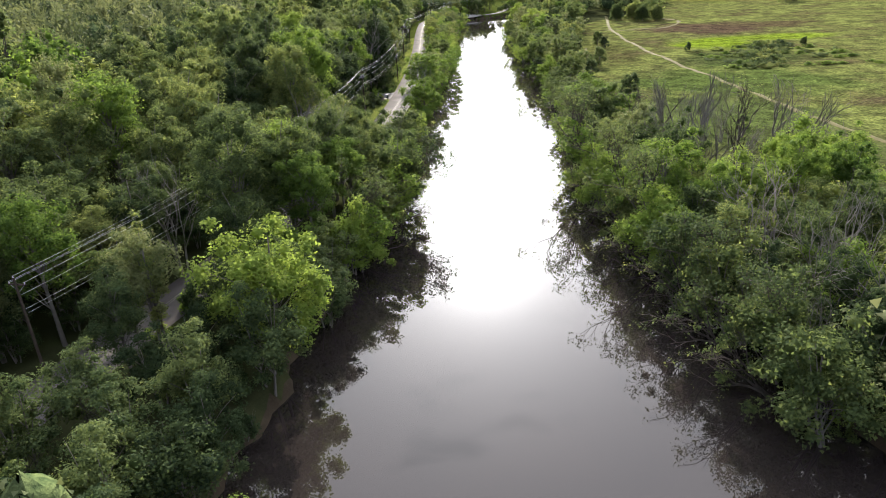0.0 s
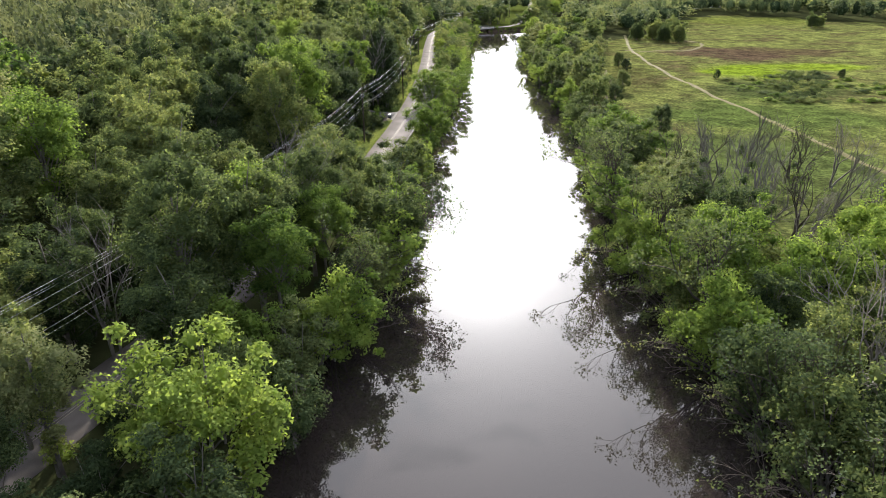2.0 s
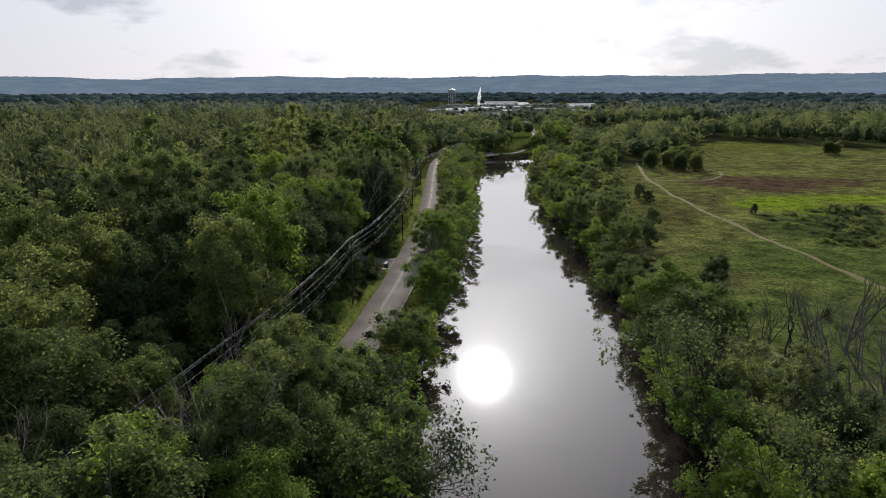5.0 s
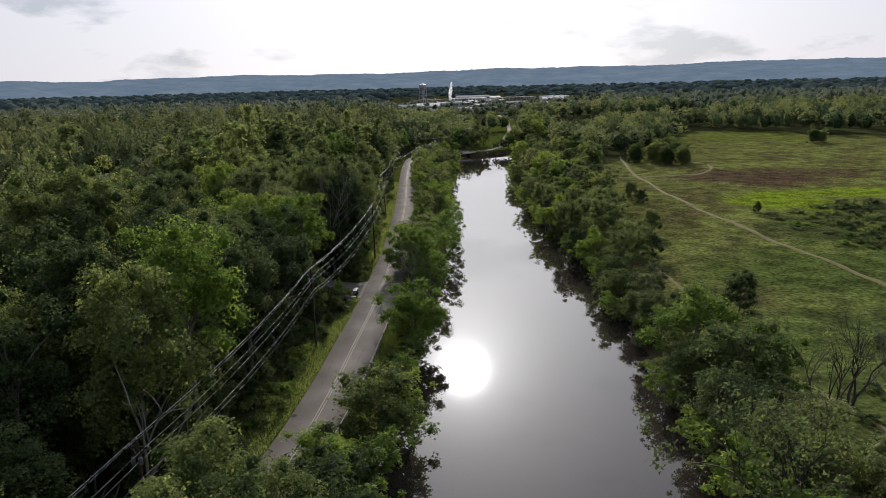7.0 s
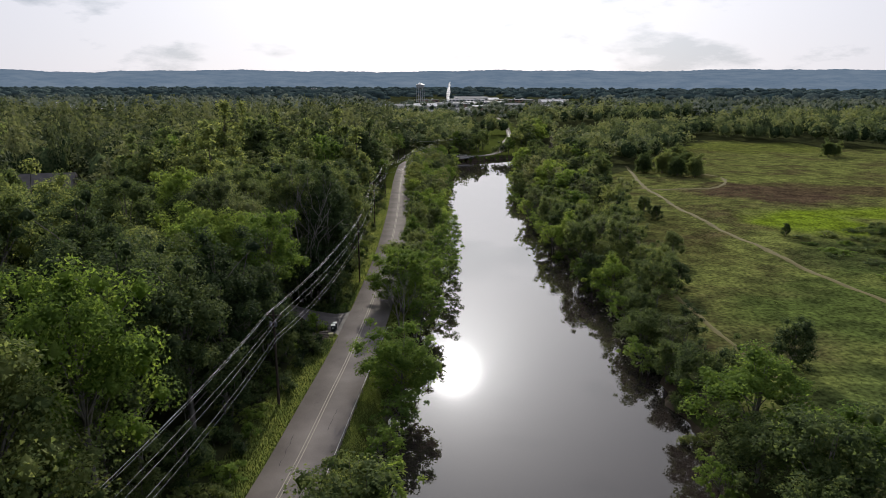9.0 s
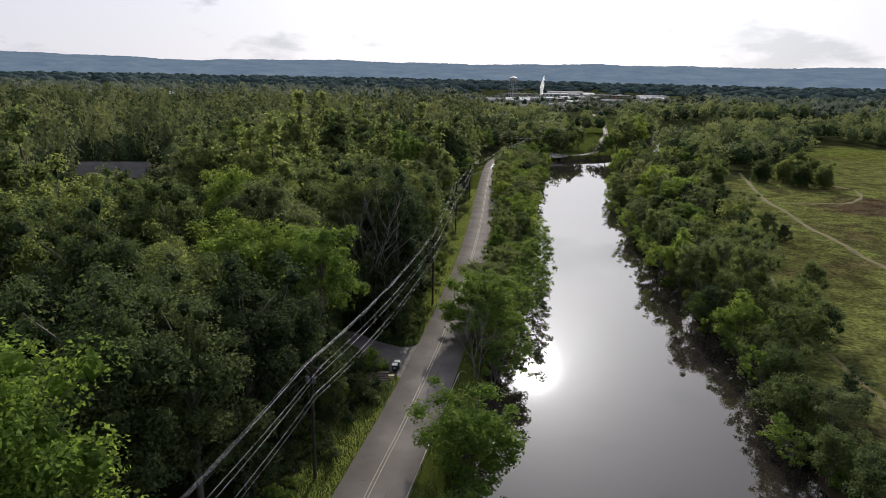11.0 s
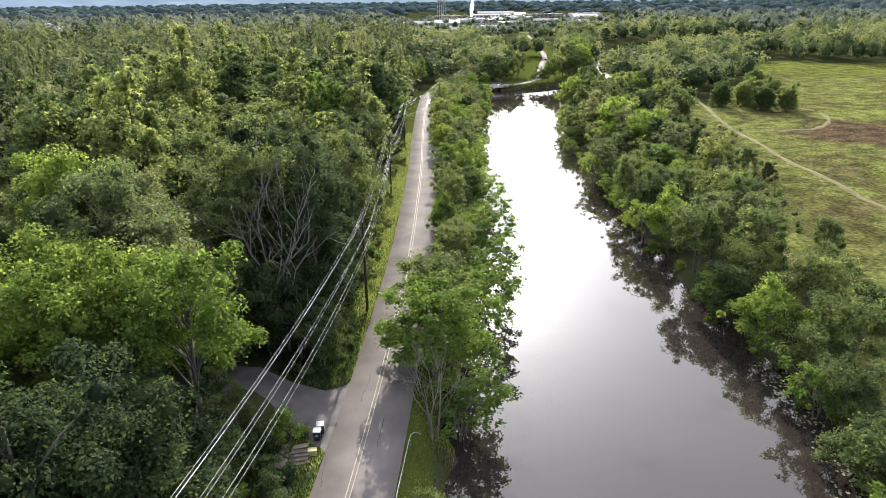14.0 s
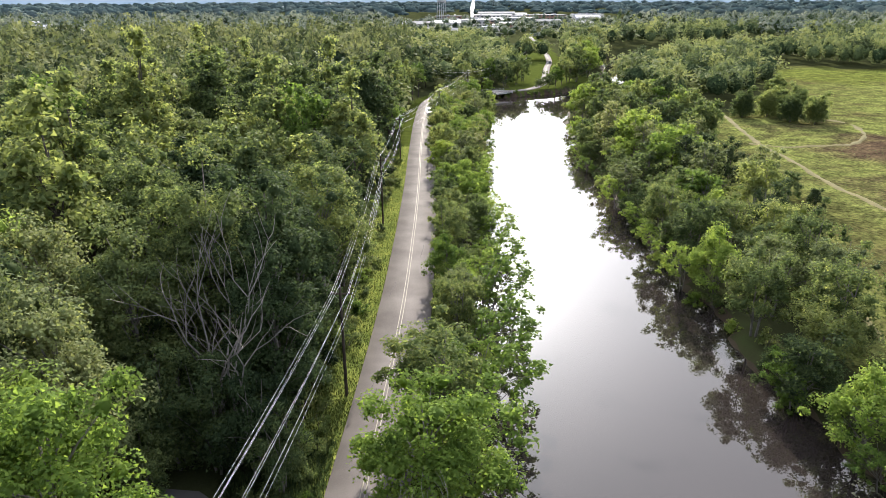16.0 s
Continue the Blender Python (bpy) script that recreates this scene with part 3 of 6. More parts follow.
def make_tree(name, seed, height, rx, base, clumps, r_lo, r_hi, per, leaf, leaf_mat, label, category="tree", lean=(0, 0), trunk_r=0.22, stems=1, group="", open_base=0.0, heart=0.44, bark=None):
    rng = np.random.default_rng(seed)
    c, r = crown_clumps(rng, clumps, rx, base, height - r_lo * 0.6, r_lo, r_hi, lean, open_base)
    v, f = leaves(rng, c, r, per, leaf[0], leaf[1], 0.55, 0.78, True)
    cv, cf = cores(rng, c, r, heart)
    v, f = np.concatenate([v, cv]), np.concatenate([f, cf + len(v)])
    ob = thing(name, label, category, group)
    tubes = Tubes()
    tips = []
    for s in range(stems):
        a = rng.uniform(0, 6.28)
        sway = rng.normal(size=2) * 0.25
        off = Vector((math.cos(a), math.sin(a), 0)) * (0.35 * (stems > 1))
        pts = [off + Vector((sway[0] * t * 1.2 + lean[0] * t * t * 0.6 + off.x * 2.5 * t, sway[1] * t * 1.2 + lean[1] * t * t * 0.6 + off.y * 2.5 * t, -0.5 + t * (height * 0.86 + 0.5))) for t in (0, 0.25, 0.5, 0.75, 1.0)]
        tubes.add(pts, [trunk_r * k / stems ** 0.4 for k in (1.25, 0.9, 0.68, 0.42, 0.1)], 7)
        tips.append(pts)
    for k in range(min(len(c), 26 if height > 13 else 16 if height > 6 else 6)):
        pts = tips[k % stems]
        t = max(0.2, min(0.9, (c[k][2] - abs(rng.normal()) * 1.5) / height - 0.08)) * 4
        i = min(3, int(t))
        a = pts[i].lerp(pts[i + 1], t - i)
        b = Vector(c[k])
        mid = a.lerp(b, 0.5) + Vector((0, 0, 0.35))
        tubes.add([a, mid, b], [trunk_r * 0.34, trunk_r * 0.22, 0.025], 4 if height > 6 else 3)
    part("trunk", tubes.mesh(name + "_trunk", bark or BARK), None, ob)
    part("crown", mesh_of(name + "_crown", v, f, leaf_mat), None, ob)
    return ob


def make_bare(name, seed, height, spread, label, trunk_r=0.18, stems=2, depth=4, mat=None, group="", leaf_mat=None, split=False):
    """A leafless tree of forking, thinning branches."""
    rng = np.random.default_rng(seed)
    tubes, twig_ends, pieces = Tubes(), [], []

    def grow(p, d, length, r, level):
        n = 3
        pts, q = [p], p
        for k in range(n):
            d = (d + Vector(rng.normal(size=3)) * 0.16 + Vector((0, 0, 0.06))).normalized()
            q = q + d * length / n
            pts.append(q)
        if split:
            pieces.append(Tubes())
        (pieces[-1] if split else tubes).add(pts, [r, r * 0.85, r * 0.7, r * 0.5 if level else 0.008], 5 if level > 2 or split else 3)
        if not level:
            twig_ends.append(q)
            return
        for k in range(3 if level > 1 else 4):
            start = pts[1 + k % 3] if k else q
            side = Vector(rng.normal(size=3))
            side = (side - d * side.dot(d)).normalized()
            nd = (d + side * rng.uniform(0.5, 0.95) * spread + Vector((0, 0, 0.12))).normalized()
            grow(start, nd, length * rng.uniform(0.55, 0.78), r * 0.5, level - 1)

    ob = thing(name, label, "bare tree", group)
    for s in range(stems):
        d = Vector((rng.normal() * 0.22 * spread, rng.normal() * 0.22 * spread, 1)).normalized()
        grow(Vector((rng.normal() * 0.25 * (stems > 1), rng.normal() * 0.25 * (stems > 1), -0.4)), d, height * 0.42, trunk_r / stems ** 0.3, depth)
    for k, piece in enumerate(pieces):
        part("limb" if k else "trunk", piece.mesh(name + "_limb", mat or DEAD_WOOD), None, ob)
    if not split:
        part("framework", tubes.mesh(name + "_branches", mat or DEAD_WOOD), None, ob)
    if leaf_mat:
        c = np.array([tuple(e) for e in twig_ends])
        c = c[rng.random(len(c)) < (0.85 if depth > 3 else 0.5)]
        v, f = leaves(rng, c, np.full(len(c), 0.6 if depth > 3 else 0.5), 9 if depth > 3 else 6, 0.26, 0.2, 0.3, 0.8, True)
        part("crown", mesh_of(name + "_crown", v, f, leaf_mat), None, ob, "thin new foliage")
    return ob


G_THICKET = "bushes in the meadow thicket"
G_FOREST, G_STRIP, G_BANK, G_SHRUB, G_BARE, G_MEADOW = "forest trees", "trees between road and river", "trees on the far bank", "shrubs", "bare trees", "meadow trees"
FAR_OFF = pose(0, 0, -500)
forest_near, forest_mid, bank_near, bank_mid, shrub_kinds = [], [], [], [], []
for seed, height, rx, base, n, r_lo, r_hi, mat, trunk, label in (
        (11, 20, 5.0, 3.8, 80, 0.7, 1.9, LEAF, 0.30, "tall broadleaf tree with dense green crown in the woods"),
        (12, 22, 4.8, 4.6, 78, 0.7, 1.9, LEAF, 0.30, "tall broadleaf tree with uneven green crown in the woods"),
        (13, 18, 5.4, 3.2, 80, 0.7, 1.8, LEAF, 0.28, "spreading broadleaf tree with lumpy green crown in the woods"),
        (14, 20, 4.6, 2.4, 80, 0.7, 1.7, LEAF_DARK, 0.28, "dark green broadleaf tree among lighter woodland trees"),
        (15, 20, 4.8, 6.0, 64, 0.7, 1.7, LEAF_LIGHT, 0.28, "tall tree with fresh yellow-green crown in the woods"),
        (16, 19, 4.4, 4.6, 64, 0.6, 1.6, LEAF_SILVER, 0.26, "tall tree with pale silvery green crown in the woods")):
    forest_near.append(make_tree("forest_tree", seed, height, rx, base, n, r_lo, r_hi, 235, (0.24, 0.17), mat, label, group=G_FOREST, trunk_r=trunk, bark=BARK))
    forest_mid.append(make_tree("forest_tree", seed + 80, height, rx, base, n, r_lo, r_hi, 60, (0.46, 0.34), mat, label, group=G_FOREST, trunk_r=trunk, bark=BARK_DARK))
for seed, height, rx, base, n, r_lo, r_hi, mat, stems, share, label in (
        (21, 10.0, 4.3, 1.0, 62, 0.5, 1.25, LEAF_LIGHT, 3, 1.0, "low spreading tree with bright green crown beside the water"),
        (22, 11.0, 4.0, 1.6, 60, 0.5, 1.25, LEAF, 2, 1.0, "leafy green tree leaning over the river bank"),
        (23, 9.0, 4.2, 0.6, 60, 0.5, 1.25, LEAF, 3, 1.0, "round bushy green tree on the river bank"),
        (24, 11.5, 4.0, 2.2, 54, 0.45, 1.1, LEAF_SILVER, 2, 0.6, "airy grey-green tree with visible branches on the bank")):
    bank_near.append(make_tree("bank_tree", seed, height, rx, base, n, r_lo, r_hi, int(150 * share), (0.225, 0.16), mat, label, group=G_BANK, trunk_r=0.17, stems=stems))
    bank_mid.append(make_tree("river_tree", seed + 80, height, rx, base, n, r_lo, r_hi, int(62 * share), (0.35, 0.25), mat, label, group=G_BANK, trunk_r=0.17, stems=stems))
for seed, height, rx, base, n, r_lo, r_hi, mat, label in (
        (31, 3.0, 1.9, -0.6, 20, 0.35, 0.8, LEAF, "dense rounded green shrub by the road"),
        (32, 2.4, 1.7, -0.6, 18, 0.3, 0.75, LEAF_LIGHT, "low bright green shrub in rough grass"),
        (33, 4.2, 1.9, -0.7, 22, 0.35, 0.8, LEAF_DARK, "tall dark green shrub below the trees")):
    shrub_kinds.append(make_tree("shrub", seed, height, rx, base, n, r_lo, r_hi, 50, (0.25, 0.19), mat, label, "shrub", trunk_r=0.05, stems=3, group=G_SHRUB))
thicket_bush = make_tree("thicket_bush", 34, 2.8, 2.0, -0.6, 20, 0.35, 0.8, 50, (0.25, 0.19), LEAF, "rough grey-green bush in the meadow thicket", "bush", trunk_r=0.05, stems=3, group=G_THICKET)
dark_tree = make_tree("leafy_tree", 27, 10.5, 3.9, 0.0, 64, 0.45, 1.15, 150, (0.215, 0.15), LEAF_DARK, "dense dark green tree leafy down to the ground", group=G_FOREST, trunk_r=0.17, stems=3)
clump_tree = make_tree("meadow_tree", 43, 8.6, 3.5, -1.2, 120, 0.7, 1.25, 90, (0.32, 0.23), LEAF, "rounded dense green tree in a meadow clump", group=G_MEADOW, trunk_r=0.2)
round_tree = make_tree("bank_tree", 29, 11.5, 4.9, 0.4, 92, 0.5, 1.3, 150, (0.225, 0.16), LEAF_LIGHT, "full rounded bright green tree beside the water", group=G_STRIP, trunk_r=0.2, stems=2)
airy_tree = make_tree("airy_tree", 45, 9.5, 3.6, 1.2, 60, 0.3, 0.75, 30, (0.30, 0.22), LEAF_LIGHT, "thin airy tree reaching out over the water", heart=0.15, group=G_STRIP, trunk_r=0.13, stems=3, lean=(2.2, 0.0))
dead_snag = make_bare("dead_snag", 55, 20, 0.8, "tall dead tree trunk with a few broken pale limbs", 0.24, 1, 2, DEAD_WOOD, G_BARE, split=True)
conifer = make_tree("meadow_tree", 41, 8.0, 2.9, -1.3, 66, 0.5, 1.0, 85, (0.26, 0.16), LEAF_DARK, "compact dark green tree standing alone in the meadow", group=G_MEADOW, trunk_r=0.16)
bare_kinds = [
    make_bare("bare_tree", 51, 14, 0.62, "leafless grey tree with upright forking branches", 0.30, 3, 3, BARK, G_BARE),
    make_bare("bare_tree", 52, 11, 0.9, "leafless grey tree with spreading bare branches", 0.18, 3, 3, DEAD_WOOD, G_BARE),
    make_bare("bare_tree", 53, 13, 0.65, "thin tree with sparse new leaves on bare branches", 0.28, 3, 3, BARK_DARK, G_BARE, LEAF),
]
leaning_tree = make_bare("leaning_tree", 57, 17, 0.78, "tall crooked tree with thin foliage reaching over the water", 0.32, 2, 4, BARK_DARK, G_BARE, LEAF_DARK)
ivy_tree = make_tree("ivy_tree", 58, 17, 0.75, 0.0, 46, 0.3, 0.7, 90, (0.2, 0.15), LEAF, "slim tree trunk clad in green ivy", heart=0.3, group=G_STRIP, trunk_r=0.2)
tall_kinds = forest_near + bank_near + [dark_tree, round_tree]
KINDS = [leaning_tree, ivy_tree, thicket_bush] + forest_near + forest_mid + bank_near + bank_mid + shrub_kinds + [dark_tree, clump_tree, round_tree, airy_tree, dead_snag, conifer] + bare_kinds
for k in KINDS:
    k.matrix_basis = FAR_OFF
used = set()


CLEARINGS = [[(-42, 57), (-39.5, 57), (-31, 43), (-33.5, 41)], [(-34.5, 77), (-32, 76), (-24.5, 60), (-27, 59)], [(-37.5, 80), (-28.5, 83), (-26.5, 72.5), (-23, 66), (-29, 62)]]  # low growth only


def plant(kind, x, y, scale=1.0, tall=1.0, turn=None, lean=(0, 0), group="", label=""):
    """Stands a copy of a kind on the ground."""
    if kind in tall_kinds and any(inside(poly, x, y)[0] for poly in CLEARINGS):
        kind, scale, label = dark_tree, 0.34 + 0.12 * math.sin(x * 3 + y), "young leafy tree in the roadside thicket"
    z = max(float(ground_z(x, y)[0]), WATER_Z - 0.6)
    turn = random.uniform(0, 360) if turn is None else turn
    m = pose(x, y, z - 0.05, lean[0], lean[1], turn) @ Matrix.Diagonal((scale, scale, scale * tall, 1))
    if kind.name not in used:
        used.add(kind.name)
        kind.matrix_basis = m
        ob = kind
    else:
        ob = copy_thing(kind, pose(0, 0, 0))
        ob.matrix_basis = m
    return tagged(ob, label=label, group=group)


def scatter(seed, n, x_of, y0, y1, gap, ok, taken):
    """Random plan points at least gap apart; x_of(y) gives the span."""
    rng = random.Random(seed)
    out = []
    for _ in range(n):
        y = rng.uniform(y0, y1)
        a, b = x_of(y)
        x = rng.uniform(a, b)
        if not ok(x, y) or any((x - p) ** 2 + (y - q) ** 2 < gap * gap for p, q in taken):
            continue
        taken.append((x, y))
        out.append((x, y))
    return out


def road_x(y):
    return float(np.interp(y, [q[1] for q in ROAD[:17]], [q[0] for q in ROAD[:17]]))


def clear_of_drive(x, y):
    return not (-33 < x < -14 and 186 < y < 206) and not (-27 < x < -14 and 200 < y < 206) and not (-41 < x < -25 and 107 < y < 122)


rnd = random.Random(5)
taken = []


def forest(x, y):
    """A wood kind: full detail in the stretch that the flight passes nearest."""
    kinds = forest_near if x > -62 and 45 < y < 214 else forest_mid
    return rnd.choices(kinds, (3, 3, 3, 3.5, 0.5, 0.3) if 106 < y < 174 and x > -56 else (4, 2, 4, 1, 2.5, 2) if 174 < y < 225 and x < -36 else (4, 4, 4, 2.5, 2, 1) if y < 106 else (4, 4, 4, 3, 1.8, 1.2))[0]


def bank(x, y, weights=(3, 3, 3, 1)):
    return rnd.choices(bank_near if y < 262 else bank_mid, weights)[0]


# trees that stand apart: strip, far bank, wood
def stand(trees, group):
    """Stands chosen trees: kind, x, y, size, height."""
    for kind, x, y, s, tall in trees:
        plant(kind, x, y, s, tall, group=group)
        taken.append((x, y))


stand(((round_tree, -18.6, 57.5, 1.32, 1.02), (bank_near[1], -8.8, 99.5, 1.4, 1.05), (bank_near[1], -12.4, 118, 1.2, 0.95), (bank_near[0], -14.6, 127.5, 0.9, 0.8), (bank_near[2], -9.2, 139.5, 1.35, 0.85),
       (bank_near[1], -7.0, 209, 1.2, 0.8), (round_tree, -6.8, 165.8, 1.12, 0.85), (round_tree, -6.6, 198.5, 1.35, 0.82), (bare_kinds[1], -6.8, 187.4, 0.95, 0.95), (forest_near[2], -14.5, 112, 0.72, 0.95), (forest_near[0], -19, 104, 0.85, 1.0)), G_STRIP)
LIGHT, SILVER = forest_near[4], forest_near[5]
stand(((forest_near[3], -31, 143, 0.95, 1.0), (LIGHT, -28.5, 137, 1.15, 1.12), (forest_near[3], -31, 149.5, 1.15, 1.1), (forest_near[3], -28, 156, 1.05, 1.04), (forest_near[3], -27.2, 165, 1.05, 1.08), (dark_tree, -25.4, 178, 1.1, 1.05),
       (forest_near[3], -30.5, 177.5, 0.8, 0.95), (forest_near[2], -26, 171, 0.95, 1.0), (LIGHT, -25.6, 183.2, 1.0, 1.02), (LIGHT, -31.2, 185, 1.0, 1.0), (SILVER, -34.8, 193.5, 1.12, 1.15), (SILVER, -30.4, 193.4, 1.0, 1.12), (LIGHT, -37.5, 187, 1.05, 1.0), (LIGHT, -34.5, 181, 1.0, 1.0),
       (forest_near[3], -28, 214, 1.08, 1.04), (forest_near[3], -20.6, 208, 0.95, 1.05), (forest_near[3], -22, 213.5, 1.1, 1.12), (forest_near[2], -28.5, 216, 1.2, 1.05), (forest_near[1], -38.5, 227, 1.05, 1.0), (forest_near[3], -32.5, 208, 1.05, 1.05),
       (forest_near[3], -42.6, 166, 1.2, 1.12), (forest_near[1], -39, 136, 1.12, 1.1), (forest_near[2], -35.5, 133, 1.1, 1.05), (forest_near[0], -48.5, 192, 1.15, 1.05), (forest_near[1], -51.5, 164.5, 1.2, 1.15), (forest_near[3], -34.3, 115, 0.85, 0.9),
       (forest_near[0], -43, 102, 0.95, 1.0), (forest_near[2], -36, 103, 1.05, 1.0), (forest_near[1], -50.5, 112, 1.05, 1.0), (forest_near[0], -26, 76, 1.05, 1.08), (forest_near[2], -21.5, 84.5, 1.0, 1.05), (forest_near[3], -20.7, 91, 0.85, 0.95),
       (LIGHT, -44, 203, 1.1, 1.05), (forest_near[0], -38, 198, 1.1, 1.05), (SILVER, -39, 208, 1.05, 1.05), (forest_near[3], -21.5, 222, 1.0, 1.08), (forest_near[0], -20.6, 231, 1.0, 1.05), (forest_near[3], -20.8, 240, 1.0, 1.08)), G_FOREST)
stand(((bank_near[2], 30, 140, 1.42, 0.95), (bank_near[0], 35, 143, 1.3, 0.8), (bank_near[0], 30.5, 154, 1.47, 0.78), (dark_tree, 36.5, 155.5, 0.62, 0.9), (bank_near[2], 28.2, 147, 0.94, 0.9),
       (bank_near[1], 29.5, 163, 0.94, 0.9), (bank_near[2], 28.6, 171.5, 0.73, 0.95), (bank_near[3], 32, 178.5, 0.68, 0.9), (bank_near[2], 28.8, 182.5, 1, 0.9), (dark_tree, 35.5, 184, 0.7, 0.85),
       (bank_near[1], 31, 190.5, 0.85, 0.9)), G_BANK)
stand(((bank_near[2], 31.5, 198, 0.89, 0.9), (bank_near[0], 30.2, 205.5, 0.94, 0.95), (bank_near[2], 29, 214, 1, 0.95), (bank_near[1], 34, 219, 1, 0.8), (bank_near[1], 29.5, 226, 1.06, 1.01),
       (bank_near[3], 34, 232, 1.05, 0.85), (bank_near[0], 29.5, 238, 1.06, 1.01), (dark_tree, 37, 243, 0.9, 0.9), (bank_near[2], 30.5, 249, 1.18, 1.01), (bank_near[1], 37.5, 254, 1, 0.9),
       (dark_tree, 36, 206, 0.6, 0.9)), G_BANK)
for x, y, s in ((46.5, 174, 1.0), (51, 232, 0.9), (43.5, 208.5, 0.8), (88, 254, 0.45), (131, 256, 0.5), (61.5, 284, 0.8), (62.5, 276, 0.62)):
    plant(conifer, x, y, s, group=G_MEADOW)
    taken.append((x, y))
for x, y, s in ((91, 377, 0.97), (99.5, 378, 1.0), (102.5, 368.5, 0.95), (109, 366, 0.97), (104, 383, 1.0), (113, 386, 1.0), (121, 420, 0.95), (211, 443, 0.9), (217, 446, 0.8)):
    plant(clump_tree, x, y, s * 1.12, 1.06, group=G_MEADOW)
    taken.append((x, y))
for kind, x, y, s, tall in ((round_tree, 47, 88, 1.1, 1.0), (bank_near[0], 52, 97, 1.25, 1.1), (round_tree, 55, 90, 1.0, 1.0), (bank_near[0], 35, 84, 1.15, 1.0), (bank_near[0], 30.2, 97, 1.0, 1.05), (round_tree, 60, 99, 1.0, 0.95)):
    plant(kind, x, y, s, tall, group=G_BANK)
    taken.append((x, y))
for x, y, s, over in ((29.5, 44, 1.25, 14), (29.5, 53, 1.2, 16), (28.5, 61, 1.25, 14), (27.8, 69, 1.15, 18), (27.2, 78, 1.2, 14), (26.2, 87, 1.1, 18), (25.2, 97, 1.05, 16), (24.2, 107, 1.0, 16), (-14.2, 78, 1.1, -14), (-12.6, 92, 1.1, -14), (-11.6, 104, 1.1, -16)):
    plant(rnd.choice((bank_near[0], bank_near[0], bank_near[1], bank_near[2])) if y > 72 else rnd.choice((dark_tree, dark_tree, bank_near[2])), x, y, s, 1.1, turn=rnd.uniform(-30, 30), lean=(rnd.uniform(-6, 6), -over), group=G_BANK if x > 0 else G_STRIP)
    taken.append((x, y))
for x, y, s in ((-27, 204.6, 0.85), (-23.6, 205.6, 0.75), (-30.5, 203.4, 0.9), (-20.5, 206.8, 0.6)):
    plant(dark_tree, x, y, s, 1.15, group=G_FOREST)
    taken.append((x, y))
for x, y, s in ((-32, 55, 0.62), (-27.5, 63, 0.66), (-35.5, 49.5, 0.6)):
    plant(forest_near[3], x, y, s, 1.0, group=G_STRIP)
    taken.append((x, y))
# second row behind the bank trees, and trees that overhang the road's far stretch
stand(((bank_near[1], 36, 199, 1.05, 0.95), (bank_near[2], 38.5, 212, 1.05, 0.95), (bank_near[1], 36.5, 222, 1.15, 1.0), (bank_near[3], 40, 229, 1.05, 1.0), (bank_near[2], 37, 237, 1.15, 1.0),
       (bank_near[1], 42, 240, 1.1, 1.0), (bank_near[2], 42.5, 250, 1.15, 1.0), (dark_tree, 46, 258, 1.1, 0.95), (bank_mid[1], 48, 268, 1.15, 1.0), (bank_mid[3], 52, 278, 1.1, 1.0), (dark_tree, 50.5, 288, 1.1, 1.0),
       (bank_near[1], 34, 163, 0.9, 0.9), (dark_tree, 43.5, 219, 0.75, 0.95)), G_BANK)
stand([(bank_mid[k % 3], road_x(y) + 5.2 + 0.5 * math.sin(k * 2.1), y, 0.78 + 0.12 * math.sin(k * 1.7), 1.1) for k, y in enumerate(range(300, 408, 9))], G_STRIP)
stand([(forest_mid[k % 4], road_x(y) - 8.6, y, 0.7 + 0.1 * math.sin(k * 1.3), 1.05) for k, y in enumerate(range(336, 424, 8))], G_FOREST)
# dark growth round the driveway mouth and at the near end of the strip
stand(((dark_tree, -24, 209, 0.8, 1.13), (dark_tree, -28.5, 206.5, 0.85, 0.95), (dark_tree, -32, 211, 1.0, 1.13), (dark_tree, -25.5, 214, 1.0, 1.02), (dark_tree, -21, 210, 0.62, 1.01),
       (dark_tree, -21.5, 217, 0.8, 0.96), (dark_tree, -29, 221, 1.1, 0.95), (dark_tree, -35, 205, 1.0, 0.95), (dark_tree, -37, 213, 1.1, 0.95), (dark_tree, -20.5, 223, 0.75, 1.06),
       (dark_tree, -37, 198, 0.9, 1.05), (dark_tree, -36, 220, 1.1, 1.11), (dark_tree, -25, 226, 1.0, 1.01), (dark_tree, -34.5, 189, 0.7, 1.06), (dark_tree, -31, 184.5, 0.6, 1.08),
       (dark_tree, -40, 206, 1.1, 1.11), (dark_tree, -27, 233, 1.0, 0.95), (dark_tree, -18.9, 199.6, 0.66, 1.1), (dark_tree, -21.6, 201.4, 0.85, 1.2), (dark_tree, -24.6, 202.3, 0.95, 1.15), (dark_tree, -28, 203, 0.95, 1.2), (dark_tree, -28.8, 197.4, 0.6, 1.2), (dark_tree, -29.6, 200.6, 0.75, 1.2), (dark_tree, -27.2, 190.4, 0.5, 1.1), (dark_tree, -24.4, 188.4, 0.42, 1.1)), G_FOREST)
stand(((dark_tree, -22, 47, 0.9, 1.09), (dark_tree, -27, 50, 0.8, 0.97), (dark_tree, -31, 46, 0.9, 0.97), (dark_tree, -20, 43, 0.8, 1.13), (dark_tree, -24.5, 55, 0.75, 1.02),
       (dark_tree, -26, 41, 0.9, 0.97), (dark_tree, -33, 40, 0.9, 1.13), (dark_tree, -38, 38, 0.9, 1.11), (dark_tree, -14.8, 66, 0.9, 1.04), (dark_tree, -15.5, 73, 0.95, 0.96),
       (dark_tree, -12.8, 86, 0.9, 1.12), (dark_tree, -11.8, 97, 0.9, 1.12)), G_STRIP)
